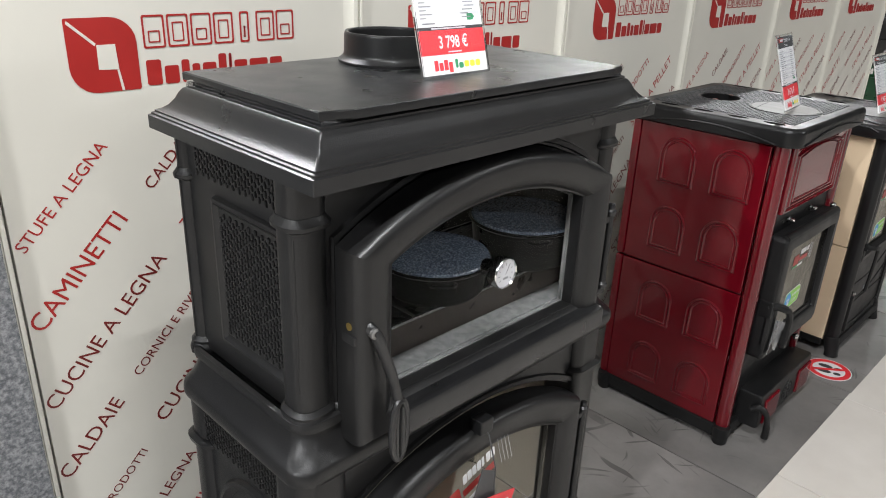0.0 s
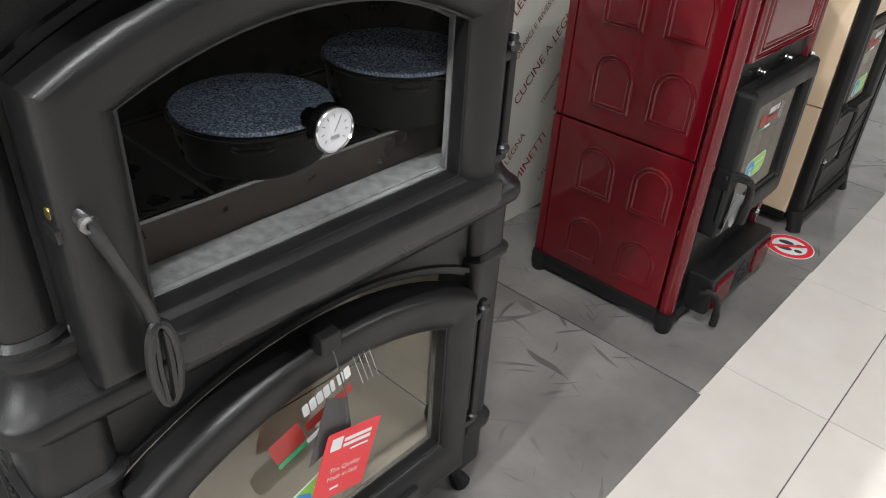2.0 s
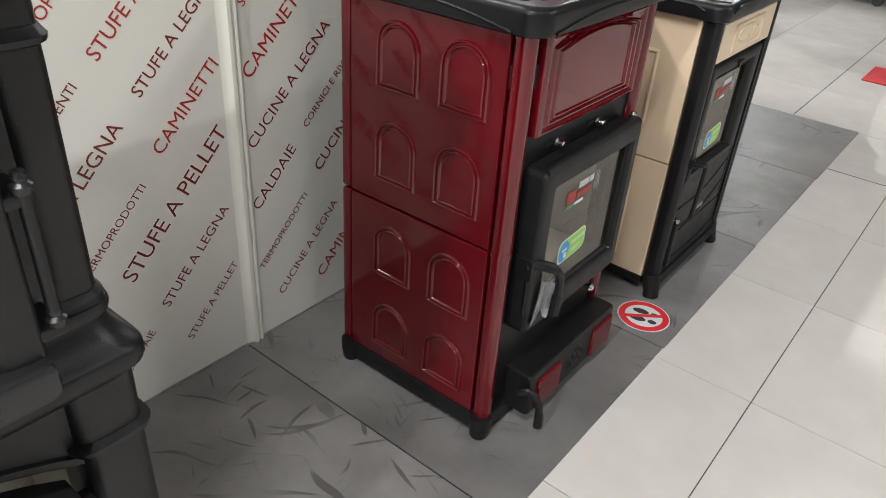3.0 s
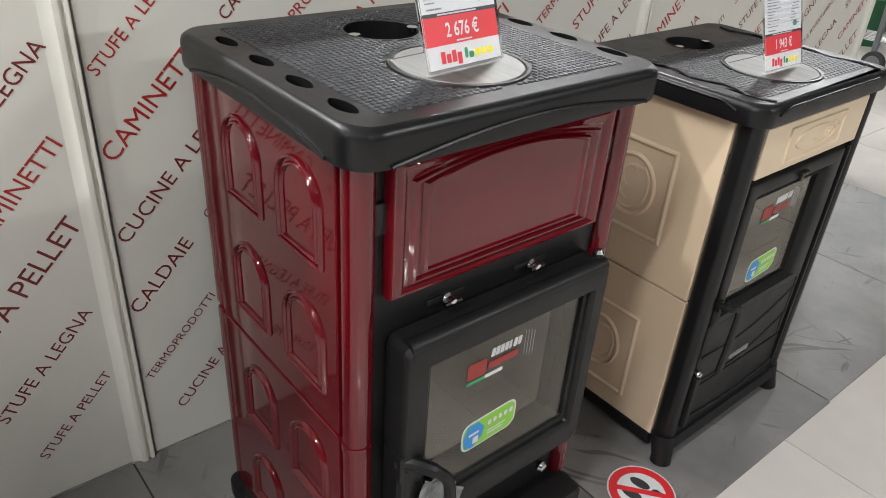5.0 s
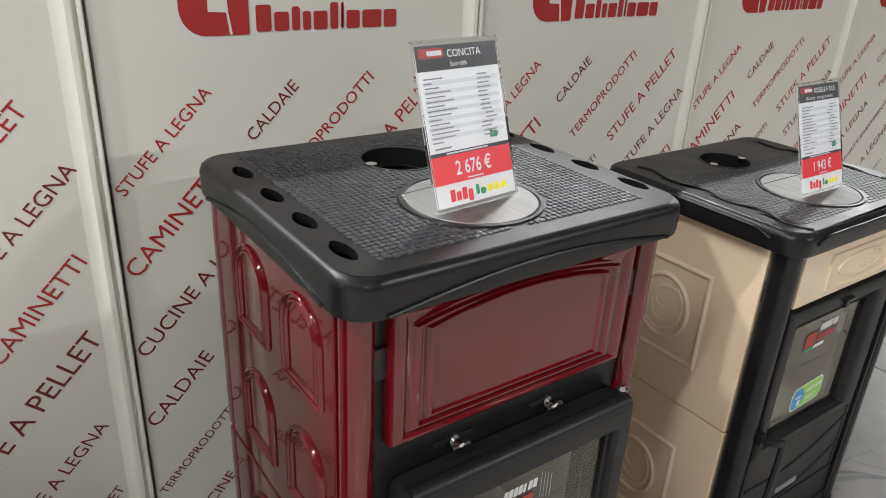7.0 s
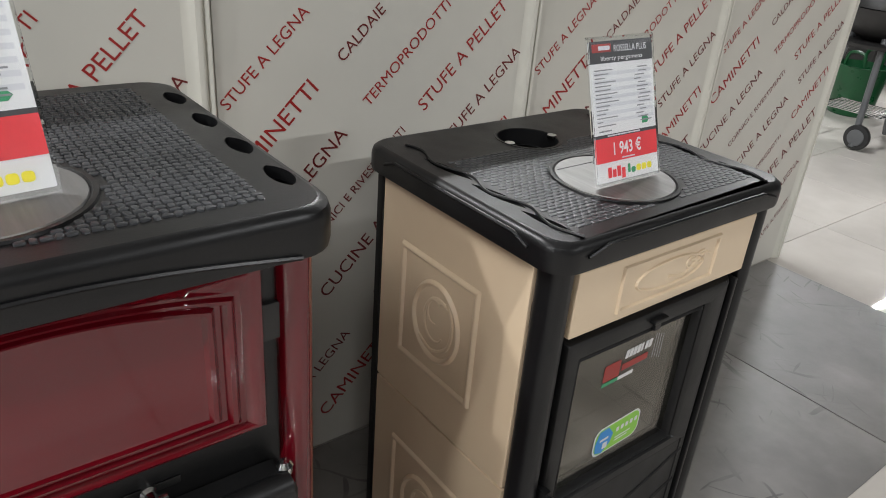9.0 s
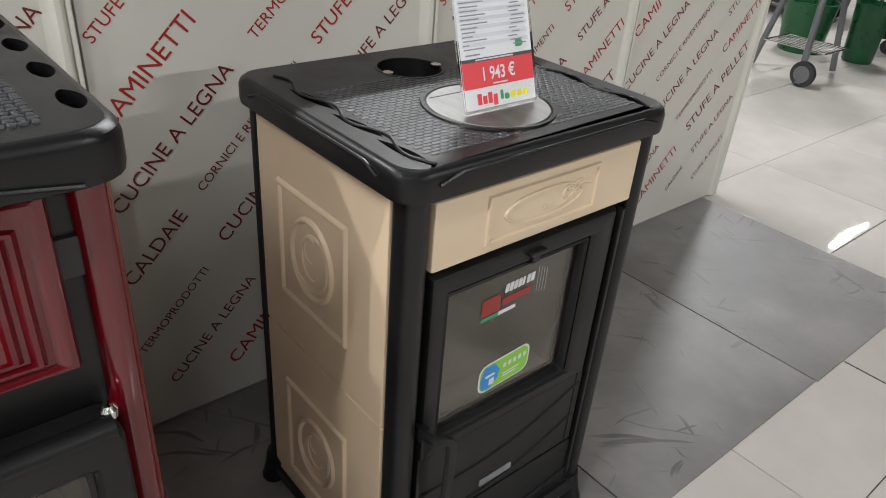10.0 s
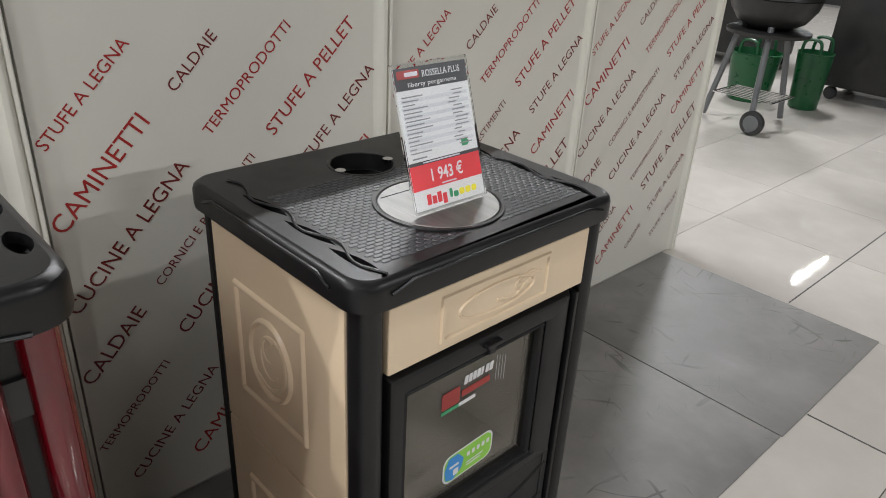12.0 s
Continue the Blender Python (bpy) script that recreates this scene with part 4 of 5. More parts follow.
def side_ribs(s, x0, x1, y0, y1, z0, z1, flat=False):
    """Shallow curved ribs on the rim's faces."""
    n = 24

    def lift(t):
        return .020 + .011 * min(1, 12 * min(t, 1 - t)) if flat else .022 * math.sin(math.pi * t)
    fr = [(x1 + .0015, y0 + .05 + (y1 - y0 - .1) * i / n, z0 + .006 + lift(i / n)) for i in range(n + 1)]
    part("front_rib", tube(fr, .0026, 6), IRON_SATIN, s)
    sd = [(x0 + .07 + (x1 - x0 - .13) * i / n, y0 - .0015, z0 + .006 + lift(i / n)) for i in range(n + 1)]
    part("side_rib", tube(sd, .0028, 6), IRON_SATIN, s)


def quarter_column(s, x, ya, yb, z0, z1, material, depth, label=""):
    prof = rrect(x - depth, x, ya, yb, min(.024, (yb - ya) / 2.1), 6)
    return part("corner_column", loft([at_z(prof, z) for z in (z0, z0 + .002, z1 - .002, z1)]), material, s, label)


def glazed_door(s, name, ya, yb, za, zb, gya, gyb, gza, gzb, xback, xfront, rnd):
    o, i2 = rrect(ya, yb, za, zb, rnd, 4), rrect(gya, gyb, gza, gzb, .004, 4)
    d = part(name, ring(o, i2, at_x, [(0, xback), (0, xfront - .012), (.10, xfront - .003), (.25, xfront), (.72, xfront), (.84, xfront - .006), (.86, xfront - .012), (1, xfront - .014), (1, xback)]), IRON, s)
    gl = rrect(gya - .004, gyb + .004, gza - .004, gzb + .004, .004, 2)
    g = part("glass_pane", loft([at_x(gl, xfront - .021), at_x(gl, xfront - .017)]), GLASS, d, "clear heat-proof glass")
    g.visible_shadow = False
    return d


def firebox(s, xb, xf, ya, yb, za, zb):
    part("firebox_lining", merge(box(xb, xf, ya, ya + .02, za, zb, .002), box(xb, xf, yb - .02, yb, za, zb, .002), box(xb, xb + .02, ya + .02, yb - .02, za, zb, .002), box(xb + .02, xf, ya + .02, yb - .02, za, za + .02, .002), box(xb + .02, xf, ya + .02, yb - .02, zb - .02, zb, .002)), GREY_BRICK, s, "grey firebrick lining")


# ---------------------------------------------------------------- red stove
def ridge(yy, sg):
    """Two round beads with a shallow valley between them."""
    st = [(0, yy + sg * .001)]
    for f0, h in ((.02, .0052), (.58, .0044)):
        st += [(f0 + .38 * k / 8, yy - sg * (.0003 + h * math.sin(math.pi * k / 8))) for k in range(9)]
    return st + [(1, yy + sg * .001)]


def red_stove():
    s = thing("wood_stove", (-.92, 2.268, 0), "deep red enamelled wood stove with arched relief tiles and black top", "stove", "display stoves")
    x0, x1, y0, y1 = -1.175, -.662, 1.985, 2.552
    lens = lambda cx, cy, sg: [(cx + .031 * math.cos(t), cy - .002 + (.014 if math.sin(t) < 0 else .011) * math.sin(t) * abs(math.sin(t)) ** .35) for t in [2 * math.pi * i / 24 for i in range(24)]]
    slots = [lens(cx, 2.030, 1) for cx in (-1.065, -.957, -.854, -.751)] + [[(a, 4.553 - b) for a, b in lens(cx, 2.030, 1)][::-1] for cx in (-1.070, -.964, -.860, -.757)]
    hotplate(s, x0, x1, y0, y1, .972, 1.025, .045, (-1.022, 2.270, .060), (-.815, 2.260, .095), slots, "basket", -1.135)
    side_ribs(s, x0, x1, y0, y1, .972, 1.025)
    # side walls with two panels each, four arches a panel
    for yy, sg in ((2.005, 1), (2.531, -1)):
        for za, zb, rows in ((.518, .968, ((.790, .938), (.575, .722))), (.060, .513, ((.318, .466), (.104, .242)))):
            ya, yb = sorted((yy, yy + sg * .015))
            pn = part("side_panel", box(-1.135, -.735, ya, yb, za, zb, .004), RED, s, "glossy red relief panel")
            for zl, zh in rows:
                for xa, xc in ((-1.060, -.940), (-.890, -.768)):
                    o, i2 = arch(xa, xc, zl, zh, .060, 16), arch(xa + .020, xc - .020, zl + .014, zh - .018, .041, 16)
                    part("arched_relief", ring(o, i2, at_y, ridge(yy, sg)), RED, pn)
        ya, yb = sorted((yy, yy + sg * .02))
        part("back_corner", merge(box(-1.165, -1.137, ya, yb, .060, .513, .006), box(-1.165, -1.137, ya, yb, .518, .968, .006)), RED, s)
    part("inner_wall", merge(box(-1.15, -.74, 2.021, 2.030, .06, .97, .002), box(-1.15, -.74, 2.506, 2.515, .06, .97, .002), box(-1.165, -1.15, 2.02, 2.516, .06, .97, .002)), SOOT, s)
    for ya, yb in ((2.001, 2.044), (2.494, 2.535)):
        for za, zb in ((.060, .508), (.520, .970)):
            quarter_column(s, -.690, ya, yb, za, zb, RED, .043, "glossy red rounded corner")
        part("column_joint", loft([at_z(rrect(-.736, -.688, ya - .002, yb + .002, .024, 6), z) for z in (.507, .521)]), RED, s)
    part("front_frame", ring(rrect(2.040, 2.496, .06, .970, .002, 2), rrect(2.12, 2.45, .36, .65, .003, 2), at_x, [(0, -.735), (0, -.708), (1, -.708), (1, -.735)]), IRON, s)
    # arched red tile above the door
    def a(d, rise):
        return arch(2.058 + d, 2.474 - d, .768 + d * .52, .966 - d * .33, rise)
    lp = [(0, .001, -.708), (0, .001, -.693), (.004, .002, -.687), (.011, .003, -.685), (.018, .004, -.687), (.024, .018, -.6915), (.030, .019, -.691), (.035, .019, -.686), (.040, .020, -.6855), (.045, .020, -.691), (.050, .020, -.692), (.055, .020, -.6865), (.060, .020, -.686), (.064, .020, -.690), (.070, .020, -.6905)]
    part("front_tile", loft([at_x(a(d, rs), x) for d, rs, x in lp]), RED, s, "glossy red arched front tile")
    # fire door
    d = glazed_door(s, "fire_door", 2.066, 2.494, .298, .702, 2.118, 2.448, .372, .645, -.705, -.652, .018)
    part("door_top_roll", tube([(-.668, 2.076, .694), (-.668, 2.486, .694)], .014, 14), IRON, d)
    for y in (2.172, 2.345):
        part("screw", merge(lathe([(0, 0), (.008, 0), (.009, .006), (.006, .010), (.008, .014), (.006, .022), (0, .023)], (-.708, y, .724), "x", 14), lathe([(0, 0), (.004, .0), (.004, .03), (0, .03)], (-.69, y - .015, .724), "y", 8)), CHROME, s, "small chrome slide knob")
        part("knob_slot", box(-.7095, -.706, y - .035, y + .035, .719, .729, .002), SOOT, s)
    part("hinge_cap", lathe([(0, 0), (.009, .002), (.010, .012), (.006, .018), (0, .019)], (-.680, 2.486, .698), sides=12), CHROME, s)
    part("door_handle", tube(curve_points([(-.672, 2.070, .478), (-.655, 2.082, .484), (-.628, 2.112, .470), (-.622, 2.132, .440), (-.626, 2.142, .385), (-.630, 2.146, .335)], 6), [.012] * 12 + [.010] * 12 + [.013] * 7, 10), IRON, s, "curved black door handle")
    part("handle_bracket", merge(box(-.70, -.655, 2.062, 2.082, .445, .500, .004), tube([(-.665, 2.075, .47), (-.665, 2.075, .355)], .012, 8)), IRON, s)
    part("leaflet_bag", merge(*[sheet([[(0, 0), (.045 + .008 * i, -.012 * i), (.03 + .01 * i, -.10 - .012 * (i % 3)), (-.018 + .006 * i, -.105 + .01 * i)]], on_face((-.640 - .004 * i, 2.092 + .006 * i, .430), (.2 * (i - 1), 1, 0), (.1, 0, 1)), .0006) for i in range(4)]), WHITE_FILM, s, "small clear bag of folded leaflets")
    firebox(s, -1.10, -.735, 2.10, 2.47, .335, .69)
    maker_label(on_face((-.6685, 2.195, .566), (0, 1, 0)), .115, s)
    eco_label(on_face((-.6685, 2.196, .418), (0, 1, .06)), .122, s)
    # ash drawer with two red tiles and a round vent
    dr = part("ash_drawer", box(-.72, -.632, 2.100, 2.520, .040, .165, .010), IRON, s, "black ash drawer")
    for ya, yb in ((2.130, 2.235), (2.400, 2.505)):
        part("drawer_tile", loft([at_x(rrect(ya + e, yb - e, .052 + e, .140 - e, .004, 3), x) for e, x in ((0, -.636), (0, -.628), (.003, -.6245), (.008, -.624))]), RED, dr, "small glossy red tile")
    vent = [lathe([(.030, 0), (.036, .004), (.040, .002), (.041, 0)], (-.633, 2.318, .098), "x", 28)]
    for i in range(6):
        an = math.pi / 3 * i
        vent.append(lathe([(0, .006), (.007, .005), (.010, 0)], (-.633, 2.318 + .020 * math.cos(an), .098 + .020 * math.sin(an)), "x", 10))
    part("air_vent", merge(*vent), IRON_SATIN, dr, "round black air vent")
    part("drawer_hook", tube(curve_points([(-.655, 2.085, .120), (-.632, 2.092, .130), (-.612, 2.106, .105), (-.606, 2.114, .060), (-.606, 2.116, .018)], 6), [.010] * 12 + [.009] * 6 + [.011] * 7, 10), IRON, s, "hooked black drawer handle")
    part("air_slider", merge(tube([(-.708, 2.425, .246), (-.672, 2.425, .246)], .005, 8), lathe([(0, 0), (.010, .001), (.012, .008), (.008, .014), (0, .015)], (-.680, 2.425, .246), "x", 14)), CHROME, s, "chrome air slider knob")
    part("slider_slot", box(-.7095, -.706, 2.33, 2.46, .232, .244, .002), SOOT, s)
    # plinth with moulded feet
    part("plinth", merge(box(-1.16, -.705, 1.998, 2.015, .018, .062, .004), box(-1.16, -.705, 2.522, 2.539, .018, .062, .004), box(-.715, -.690, 2.01, 2.53, .018, .062, .004), box(-1.165, -1.14, 2.01, 2.53, .018, .062, .004)), IRON, s)
    for fx in (-.706, -1.140):
        for fy in (2.010, 2.527):
            part("foot", lathe([(0, 0), (.020, 0), (.023, .006), (.024, .020), (.027, .030), (.027, .062), (0, .062)], (fx, fy, .0005), sides=16), IRON, s)
    return s


WHITE_FILM = surface("crumpled_film", (0.16, 0.16, 0.165), (0.42, 0.42, 0.42), (0.1, 0.3), 30, 90, 0.002)
red_stove()


# ---------------------------------------------------------------- parchment stove
def oval_scroll(cx, cz, a, b, turns, n=60):
    return [(cx + a * (1 - .55 * i / n) * math.cos(2 * math.pi * turns * i / n + 1.0), cz + b * (1 - .55 * i / n) * math.sin(2 * math.pi * turns * i / n + 1.0)) for i in range(n + 1)]


def cream_stove():
    s = thing("wood_stove", (-.87, 3.11, 0), "black wood stove with parchment-coloured embossed ceramic sides", "stove", "display stoves")
    x0, x1, y0, y1 = -1.105, -.634, 2.838, 3.382
    mid = (y0 + y1) / 2

    def wave(cx, sg):
        pts = []
        for i in range(9):
            t = i / 8
            pts.append((cx - .055 + .11 * t, .040 + .010 * math.sin(math.pi * t) + .012 * t))
        for i in range(9):
            t = 1 - i / 8
            pts.append((cx - .055 + .11 * t, .040 - .008 * math.sin(math.pi * t) + .012 * t))
        out = []
        for p in pts:
            q = (p[0], y0 + p[1] if sg > 0 else y1 - p[1])
            if not out or (Vector(q) - Vector(out[-1])).length > 1e-4:
                out.append(q)
        if (Vector(out[0]) - Vector(out[-1])).length < 1e-4:
            out.pop()
        return out if sg > 0 else out[::-1]
    slots = [wave(cx, sg) for sg in (1, -1) for cx in (-.93, -.81, -.70)]
    hotplate(s, x0, x1, y0, y1, .866, .912, .040, (-.990, 3.112, .055), (-.780, 3.102, .096), slots, "rows", -.955)
    side_ribs(s, x0, x1, y0, y1, .866, .912, True)
    for sg in (1, -1):
        ctrl = []
        for i in range(25):
            t = i / 24
            yy = .050 + .010 * math.sin(t * math.pi * 6.2)
            ctrl.append((-1.05 + .40 * t, y0 + yy if sg > 0 else y1 - yy, .9135))
        part("wavy_rib", tube(ctrl, .0022, 6), IRON_SATIN, s)
    for yy, sg in ((2.862, 1), (3.358, -1)):
        for za, zb, em in ((.448, .862, (.541, .764)), (.052, .444, (.104, .345))):
            ya, yb = sorted((yy, yy + sg * .014))
            pn = part("side_panel", box(-1.070, -.700, ya, yb, za, zb, .003), CREAM, s, "parchment glazed ceramic panel")
            zl, zh = em
            o, i2 = rrect(-1.005, -.797, zl, zh, .002, 2), rrect(-.992, -.810, zl + .013, zh - .013, .002, 2)
            part("embossed_frame", ring(o, i2, at_y, [(0, yy + sg * .001), (.2, yy - sg * .0045), (.4, yy - sg * .006), (.6, yy - sg * .006), (.8, yy - sg * .0045), (1, yy + sg * .001)]), CREAM, pn)
            cz = (zl + zh) / 2
            el = disc(-.901, cz, .066, 30, 1.0, 1.18)
            e2 = disc(-.901, cz, .055, 30, 1.0, 1.18)
            part("embossed_oval", ring(el, e2, at_y, [(0, yy + sg * .001), (.2, yy - sg * .004), (.4, yy - sg * .0062), (.6, yy - sg * .0062), (.8, yy - sg * .004), (1, yy + sg * .001)]), CREAM, pn)
            sc = [tube([(u, yy + sg * .001, w) for u, w in oval_scroll(-.898, cz - .006, .046, .056, .72)], [.0045 - .002 * i / 60 for i in range(61)], 8),
                  tube([(u, yy + sg * .001, w) for u, w in oval_scroll(-.905, cz + .012, .028, .034, .62)], [.005 - .003 * i / 60 for i in range(61)], 8),
                  tube(curve_points([(-.945, yy + sg * .001, cz - .045), (-.905, yy + sg * .001, cz - .058), (-.865, yy + sg * .001, cz - .03), (-.858, yy + sg * .001, cz + .02), (-.875, yy + sg * .001, cz + .05)], 8), .0042, 8)]
            part("embossed_scroll", merge(*sc), CREAM, pn)
        ya, yb = sorted((yy - sg * .002, yy + sg * .02))
        part("back_corner", box(-1.090, -1.071, ya, yb, .05, .866, .004), IRON, s)
    part("inner_wall", merge(box(-1.08, -.70, 2.877, 2.885, .05, .865, .002), box(-1.08, -.70, 3.335, 3.343, .05, .865, .002), box(-1.09, -1.08, 2.877, 3.343, .05, .865, .002)), SOOT, s)
    for ya, yb in ((2.856, 2.897), (3.331, 3.366)):
        quarter_column(s, -.647, ya, yb, .06, .868, IRON_SATIN, .052, "black rounded corner column")
    part("front_frame", ring(rrect(2.890, 3.338, .05, .866, .002, 2), rrect(2.945, 3.255, .40, .69, .003, 2), at_x, [(0, -.70), (0, -.672), (1, -.672), (1, -.70)]), IRON, s)
    tl = part("front_tile", box(-.672, -.650, 2.899, 3.330, .749, .856, .003), CREAM, s, "parchment embossed front tile")
    part("tile_frame", ring(rrect(2.992, 3.232, .762, .843, .002, 2), rrect(3.001, 3.223, .771, .834, .002, 2), at_x, [(0, -.651), (.25, -.646), (.75, -.646), (1, -.651)]), CREAM, tl)
    part("tile_oval", ring(disc(3.112, .803, .086, 30, 1, .30), disc(3.112, .803, .078, 30, 1, .27), at_x, [(0, -.651), (.35, -.6465), (.65, -.6465), (1, -.651)]), CREAM, tl)
    part("tile_scroll", merge(*[tube([(-.6505, u, w) for u, w in oval_scroll(3.165 + .02 * i, .806 + .004 * i, .016, .012, 1.2)], .0028, 8) for i in range(2)], tube(curve_points([(-.6505, 3.11, .795), (-.6505, 3.15, .790), (-.6505, 3.19, .815), (-.6505, 3.212, .812)], 8), .003, 8)), CREAM, tl)
    # door with glass over a solid wavy panel
    d = glazed_door(s, "fire_door", 2.904, 3.312, .385, .738, 2.940, 3.240, .418, .694, -.690, -.650, .004)
    part("door_moulding", ring(rrect(2.932, 3.248, .410, .702, .003, 2), rrect(2.944, 3.236, .422, .690, .003, 2), at_x, [(0, -.668), (.2, -.655), (.5, -.653), (.8, -.658), (1, -.668)]), IRON, d)
    part("door_lower_panel", box(-.690, -.654, 2.904, 3.312, .205, .388, .005), IRON, d)
    n = 20
    for z, h in ((.300, .0), (.222, .02)):
        part("wavy_moulding", tube([(-.6545, 2.915 + .385 * i / n, z - .028 * math.sin(math.pi * i / n) + .06 * (i / n) - h * 0) for i in range(n + 1)], .004, 8), IRON, d)
    part("name_plate", box(-.655, -.651, 3.055, 3.135, .232, .246, .001), GREY_INK, d)
    part("side_rail", box(-.672, -.648, 3.316, 3.324, .10, .735, .002), IRON, s)
    part("side_rail", box(-.672, -.652, 3.290, 3.296, .21, .735, .002), IRON, s)
    part("latch", merge(box(-.652, -.640, 3.09, 3.125, .716, .724, .002), box(-.655, -.645, 3.10, 3.115, .700, .720, .002)), IRON_SATIN, s)
    part("door_handle", merge(tube(curve_points([(-.655, 2.902, .455), (-.622, 2.906, .458), (-.614, 2.922, .457), (-.612, 2.934, .440), (-.614, 2.936, .36), (-.618, 2.937, .275)], 6), [.009] * 18 + [.010] * 13, 8, flat=.7), box(-.665, -.64, 2.897, 2.912, .44, .468, .002)), IRON, s, "black angled door handle")
    part("catch_screw", lathe([(0, 0), (.008, 0), (.009, .010), (.006, .016), (0, .017)], (-.655, 2.905, .262), "x", 14), CHROME, s)
    part("lower_catch", box(-.665, -.640, 2.896, 2.914, .10, .25, .003), IRON, s)
    firebox(s, -1.04, -.705, 2.925, 3.275, .38, .72)
    maker_label(on_face((-.6665, 3.022, .606), (0, 1, .04)), .115, s)
    eco_label(on_face((-.6665, 3.034, .450), (0, 1, .07)), .118, s)
    # skirt and splayed feet
    part("skirt", box(-.690, -.655, 2.885, 3.34, .050, .20, .006), IRON, s)
    for b in ((-1.09, -.70, 2.855, 2.872), (-1.09, -.70, 3.348, 3.365), (-1.10, -1.08, 2.86, 3.36)):
        part("base_rail", box(*b, .030, .058, .004), IRON, s)
    part("skirt_rib", tube([(-.654, 2.90 + .43 * i / n, .115 - .02 * math.sin(math.pi * i / n)) for i in range(n + 1)], .004, 8), IRON, s)
    part("skirt_lip", loft([at_z(rrect(-.69, -.648 + e, 2.870 - e, 3.352 + e, .02, 4), z) for z, e in ((.070, 0), (.062, .006), (.052, .010), (.045, .008))]), IRON, s)
    for fx, sx in ((-.672, 1), (-1.075, -1)):
        for fy, sg in ((2.876, -1), (3.346, 1)):
            part("foot", tube([(fx, fy, .075), (fx + sx * .006, fy + sg * .004, .045), (fx + sx * .014, fy + sg * .010, .016), (fx + sx * .016, fy + sg * .012, .001)], [.030, .028, .024, .026], 12), IRON, s)
    return s


cream_stove().location.y += .006

price_card((-.817, .764, 1.2520), 0, 15, "", "", "3 798 \u20ac", "white and red price sheet in clear stand on black stove")
price_card((-.785, 2.182, 1.0290), 6, 18, "CONCITA", "bord\u00f3", "2 676 \u20ac", "white and red price sheet in clear stand on red stove")
price_card((-.757, 3.040, .9160), 0, 18, "ROSSELLA PLUS", "liberty pergamena", "1 943 \u20ac", "white and red price sheet in clear stand on parchment stove")


# ---------------------------------------------------------------- floor sign, far things
sg0 = thing("floor_sign", (-.622, 2.752, .0005), "round red and white no-stepping floor sticker with two black shoe soles", "floor sign")
fm = Matrix.Translation((-.622, 2.752, .0008)) @ Matrix.Rotation(radians(102), 4, "Z")
part("sign_disc", sheet([disc(0, 0, .080, 40)], fm, .0006), WHITE, sg0)
part("sign_ring", ring(disc(0, 0, .076, 40), disc(0, 0, .057, 40), lambda p, d: [tuple(fm @ Vector((a, b, d))) for a, b in p], [(0, .0007), (0, .0013), (1, .0013), (1, .0007)]), RED_CARD, sg0, "red ring")
soles = []
for ox in (-.021, .021):
    soles += [disc(ox, .014, .0135, 18, .95, 1.85), disc(ox * .95, -.030, .0105, 16, .95, 1.25)]
part("sign_soles", sheet(soles, fm @ Matrix.Translation((0, 0, .0008)), .0005), GREY_CARD, sg0, "black shoe soles")
part("sign_bar", sheet([rrect(-.064, .064, -.007, .007, .001, 1)], fm @ Matrix.Rotation(radians(-63), 4, "Z") @ Matrix.Translation((0, 0, .0015)), .0005), RED_CARD, sg0)


def kettle_grill(cx, cy):
    s = thing("kettle_grill", (cx, cy, -.004), "black kettle barbecue on grey tube legs with two wheels", "barbecue")
    zb = .62
    part("bowl", lathe([(0, 0), (.12, .01), (.21, .06), (.265, .14), (.28, .20), (.285, .205), (.275, .205), (.25, .13), (0, .03)], (cx, cy, zb), sides=36), SOOT, s)
    part("lid", lathe([(.285, .21), (.28, .24), (.25, .32), (.17, .38), (.05, .41), (0, .412)], (cx, cy, zb), sides=36), SOOT, s)
    part("ash_pan", lathe([(0, 0), (.26, .0), (.265, .02), (.25, .03), (0, .03)], (cx, cy, .60), sides=30), SOOT, s)
    for a in (-63, 70, 194):
        c, q = math.cos(radians(a)), math.sin(radians(a))
        part("leg", tube([(cx + .17 * c, cy + .17 * q, .66), (cx + .30 * c, cy + .30 * q, .015)], .020, 10), LEG_GREY, s)
        if a == -63:
            w = part("wheel", lathe([(.0, -.02), (.045, -.022), (.075, -.018), (.08, -.008), (.08, .008), (.075, .018), (.045, .022), (0, .02)], (cx + .32 * c, cy + .32 * q + .03, .077), "y", 26), RUBBER, s)
            part("hub", lathe([(0, -.027), (.05, -.025), (.052, -.02)], (cx + .32 * c, cy + .32 * q + .03, .077), "y", 22), LEG_GREY, w)
    for i in range(8):
        part("rack_wire", tube([(cx - .2, cy - .16 + .045 * i, .20), (cx + .2, cy - .16 + .045 * i, .20)], .004, 6), CHROME, s)
    for sx in (-.2, .2):
        part("rack_rail", tube([(cx + sx, cy - .17, .2), (cx + sx, cy + .17, .2)], .006, 6), CHROME, s)
    part("handle", tube(curve_points([(cx - .06, cy - .24, zb + .36), (cx - .05, cy - .30, zb + .39), (cx + .05, cy - .30, zb + .39), (cx + .06, cy - .24, zb + .36)], 5), .01, 8), RED_CARD, s)
    return s


kettle_grill(-2.13, 7.28)


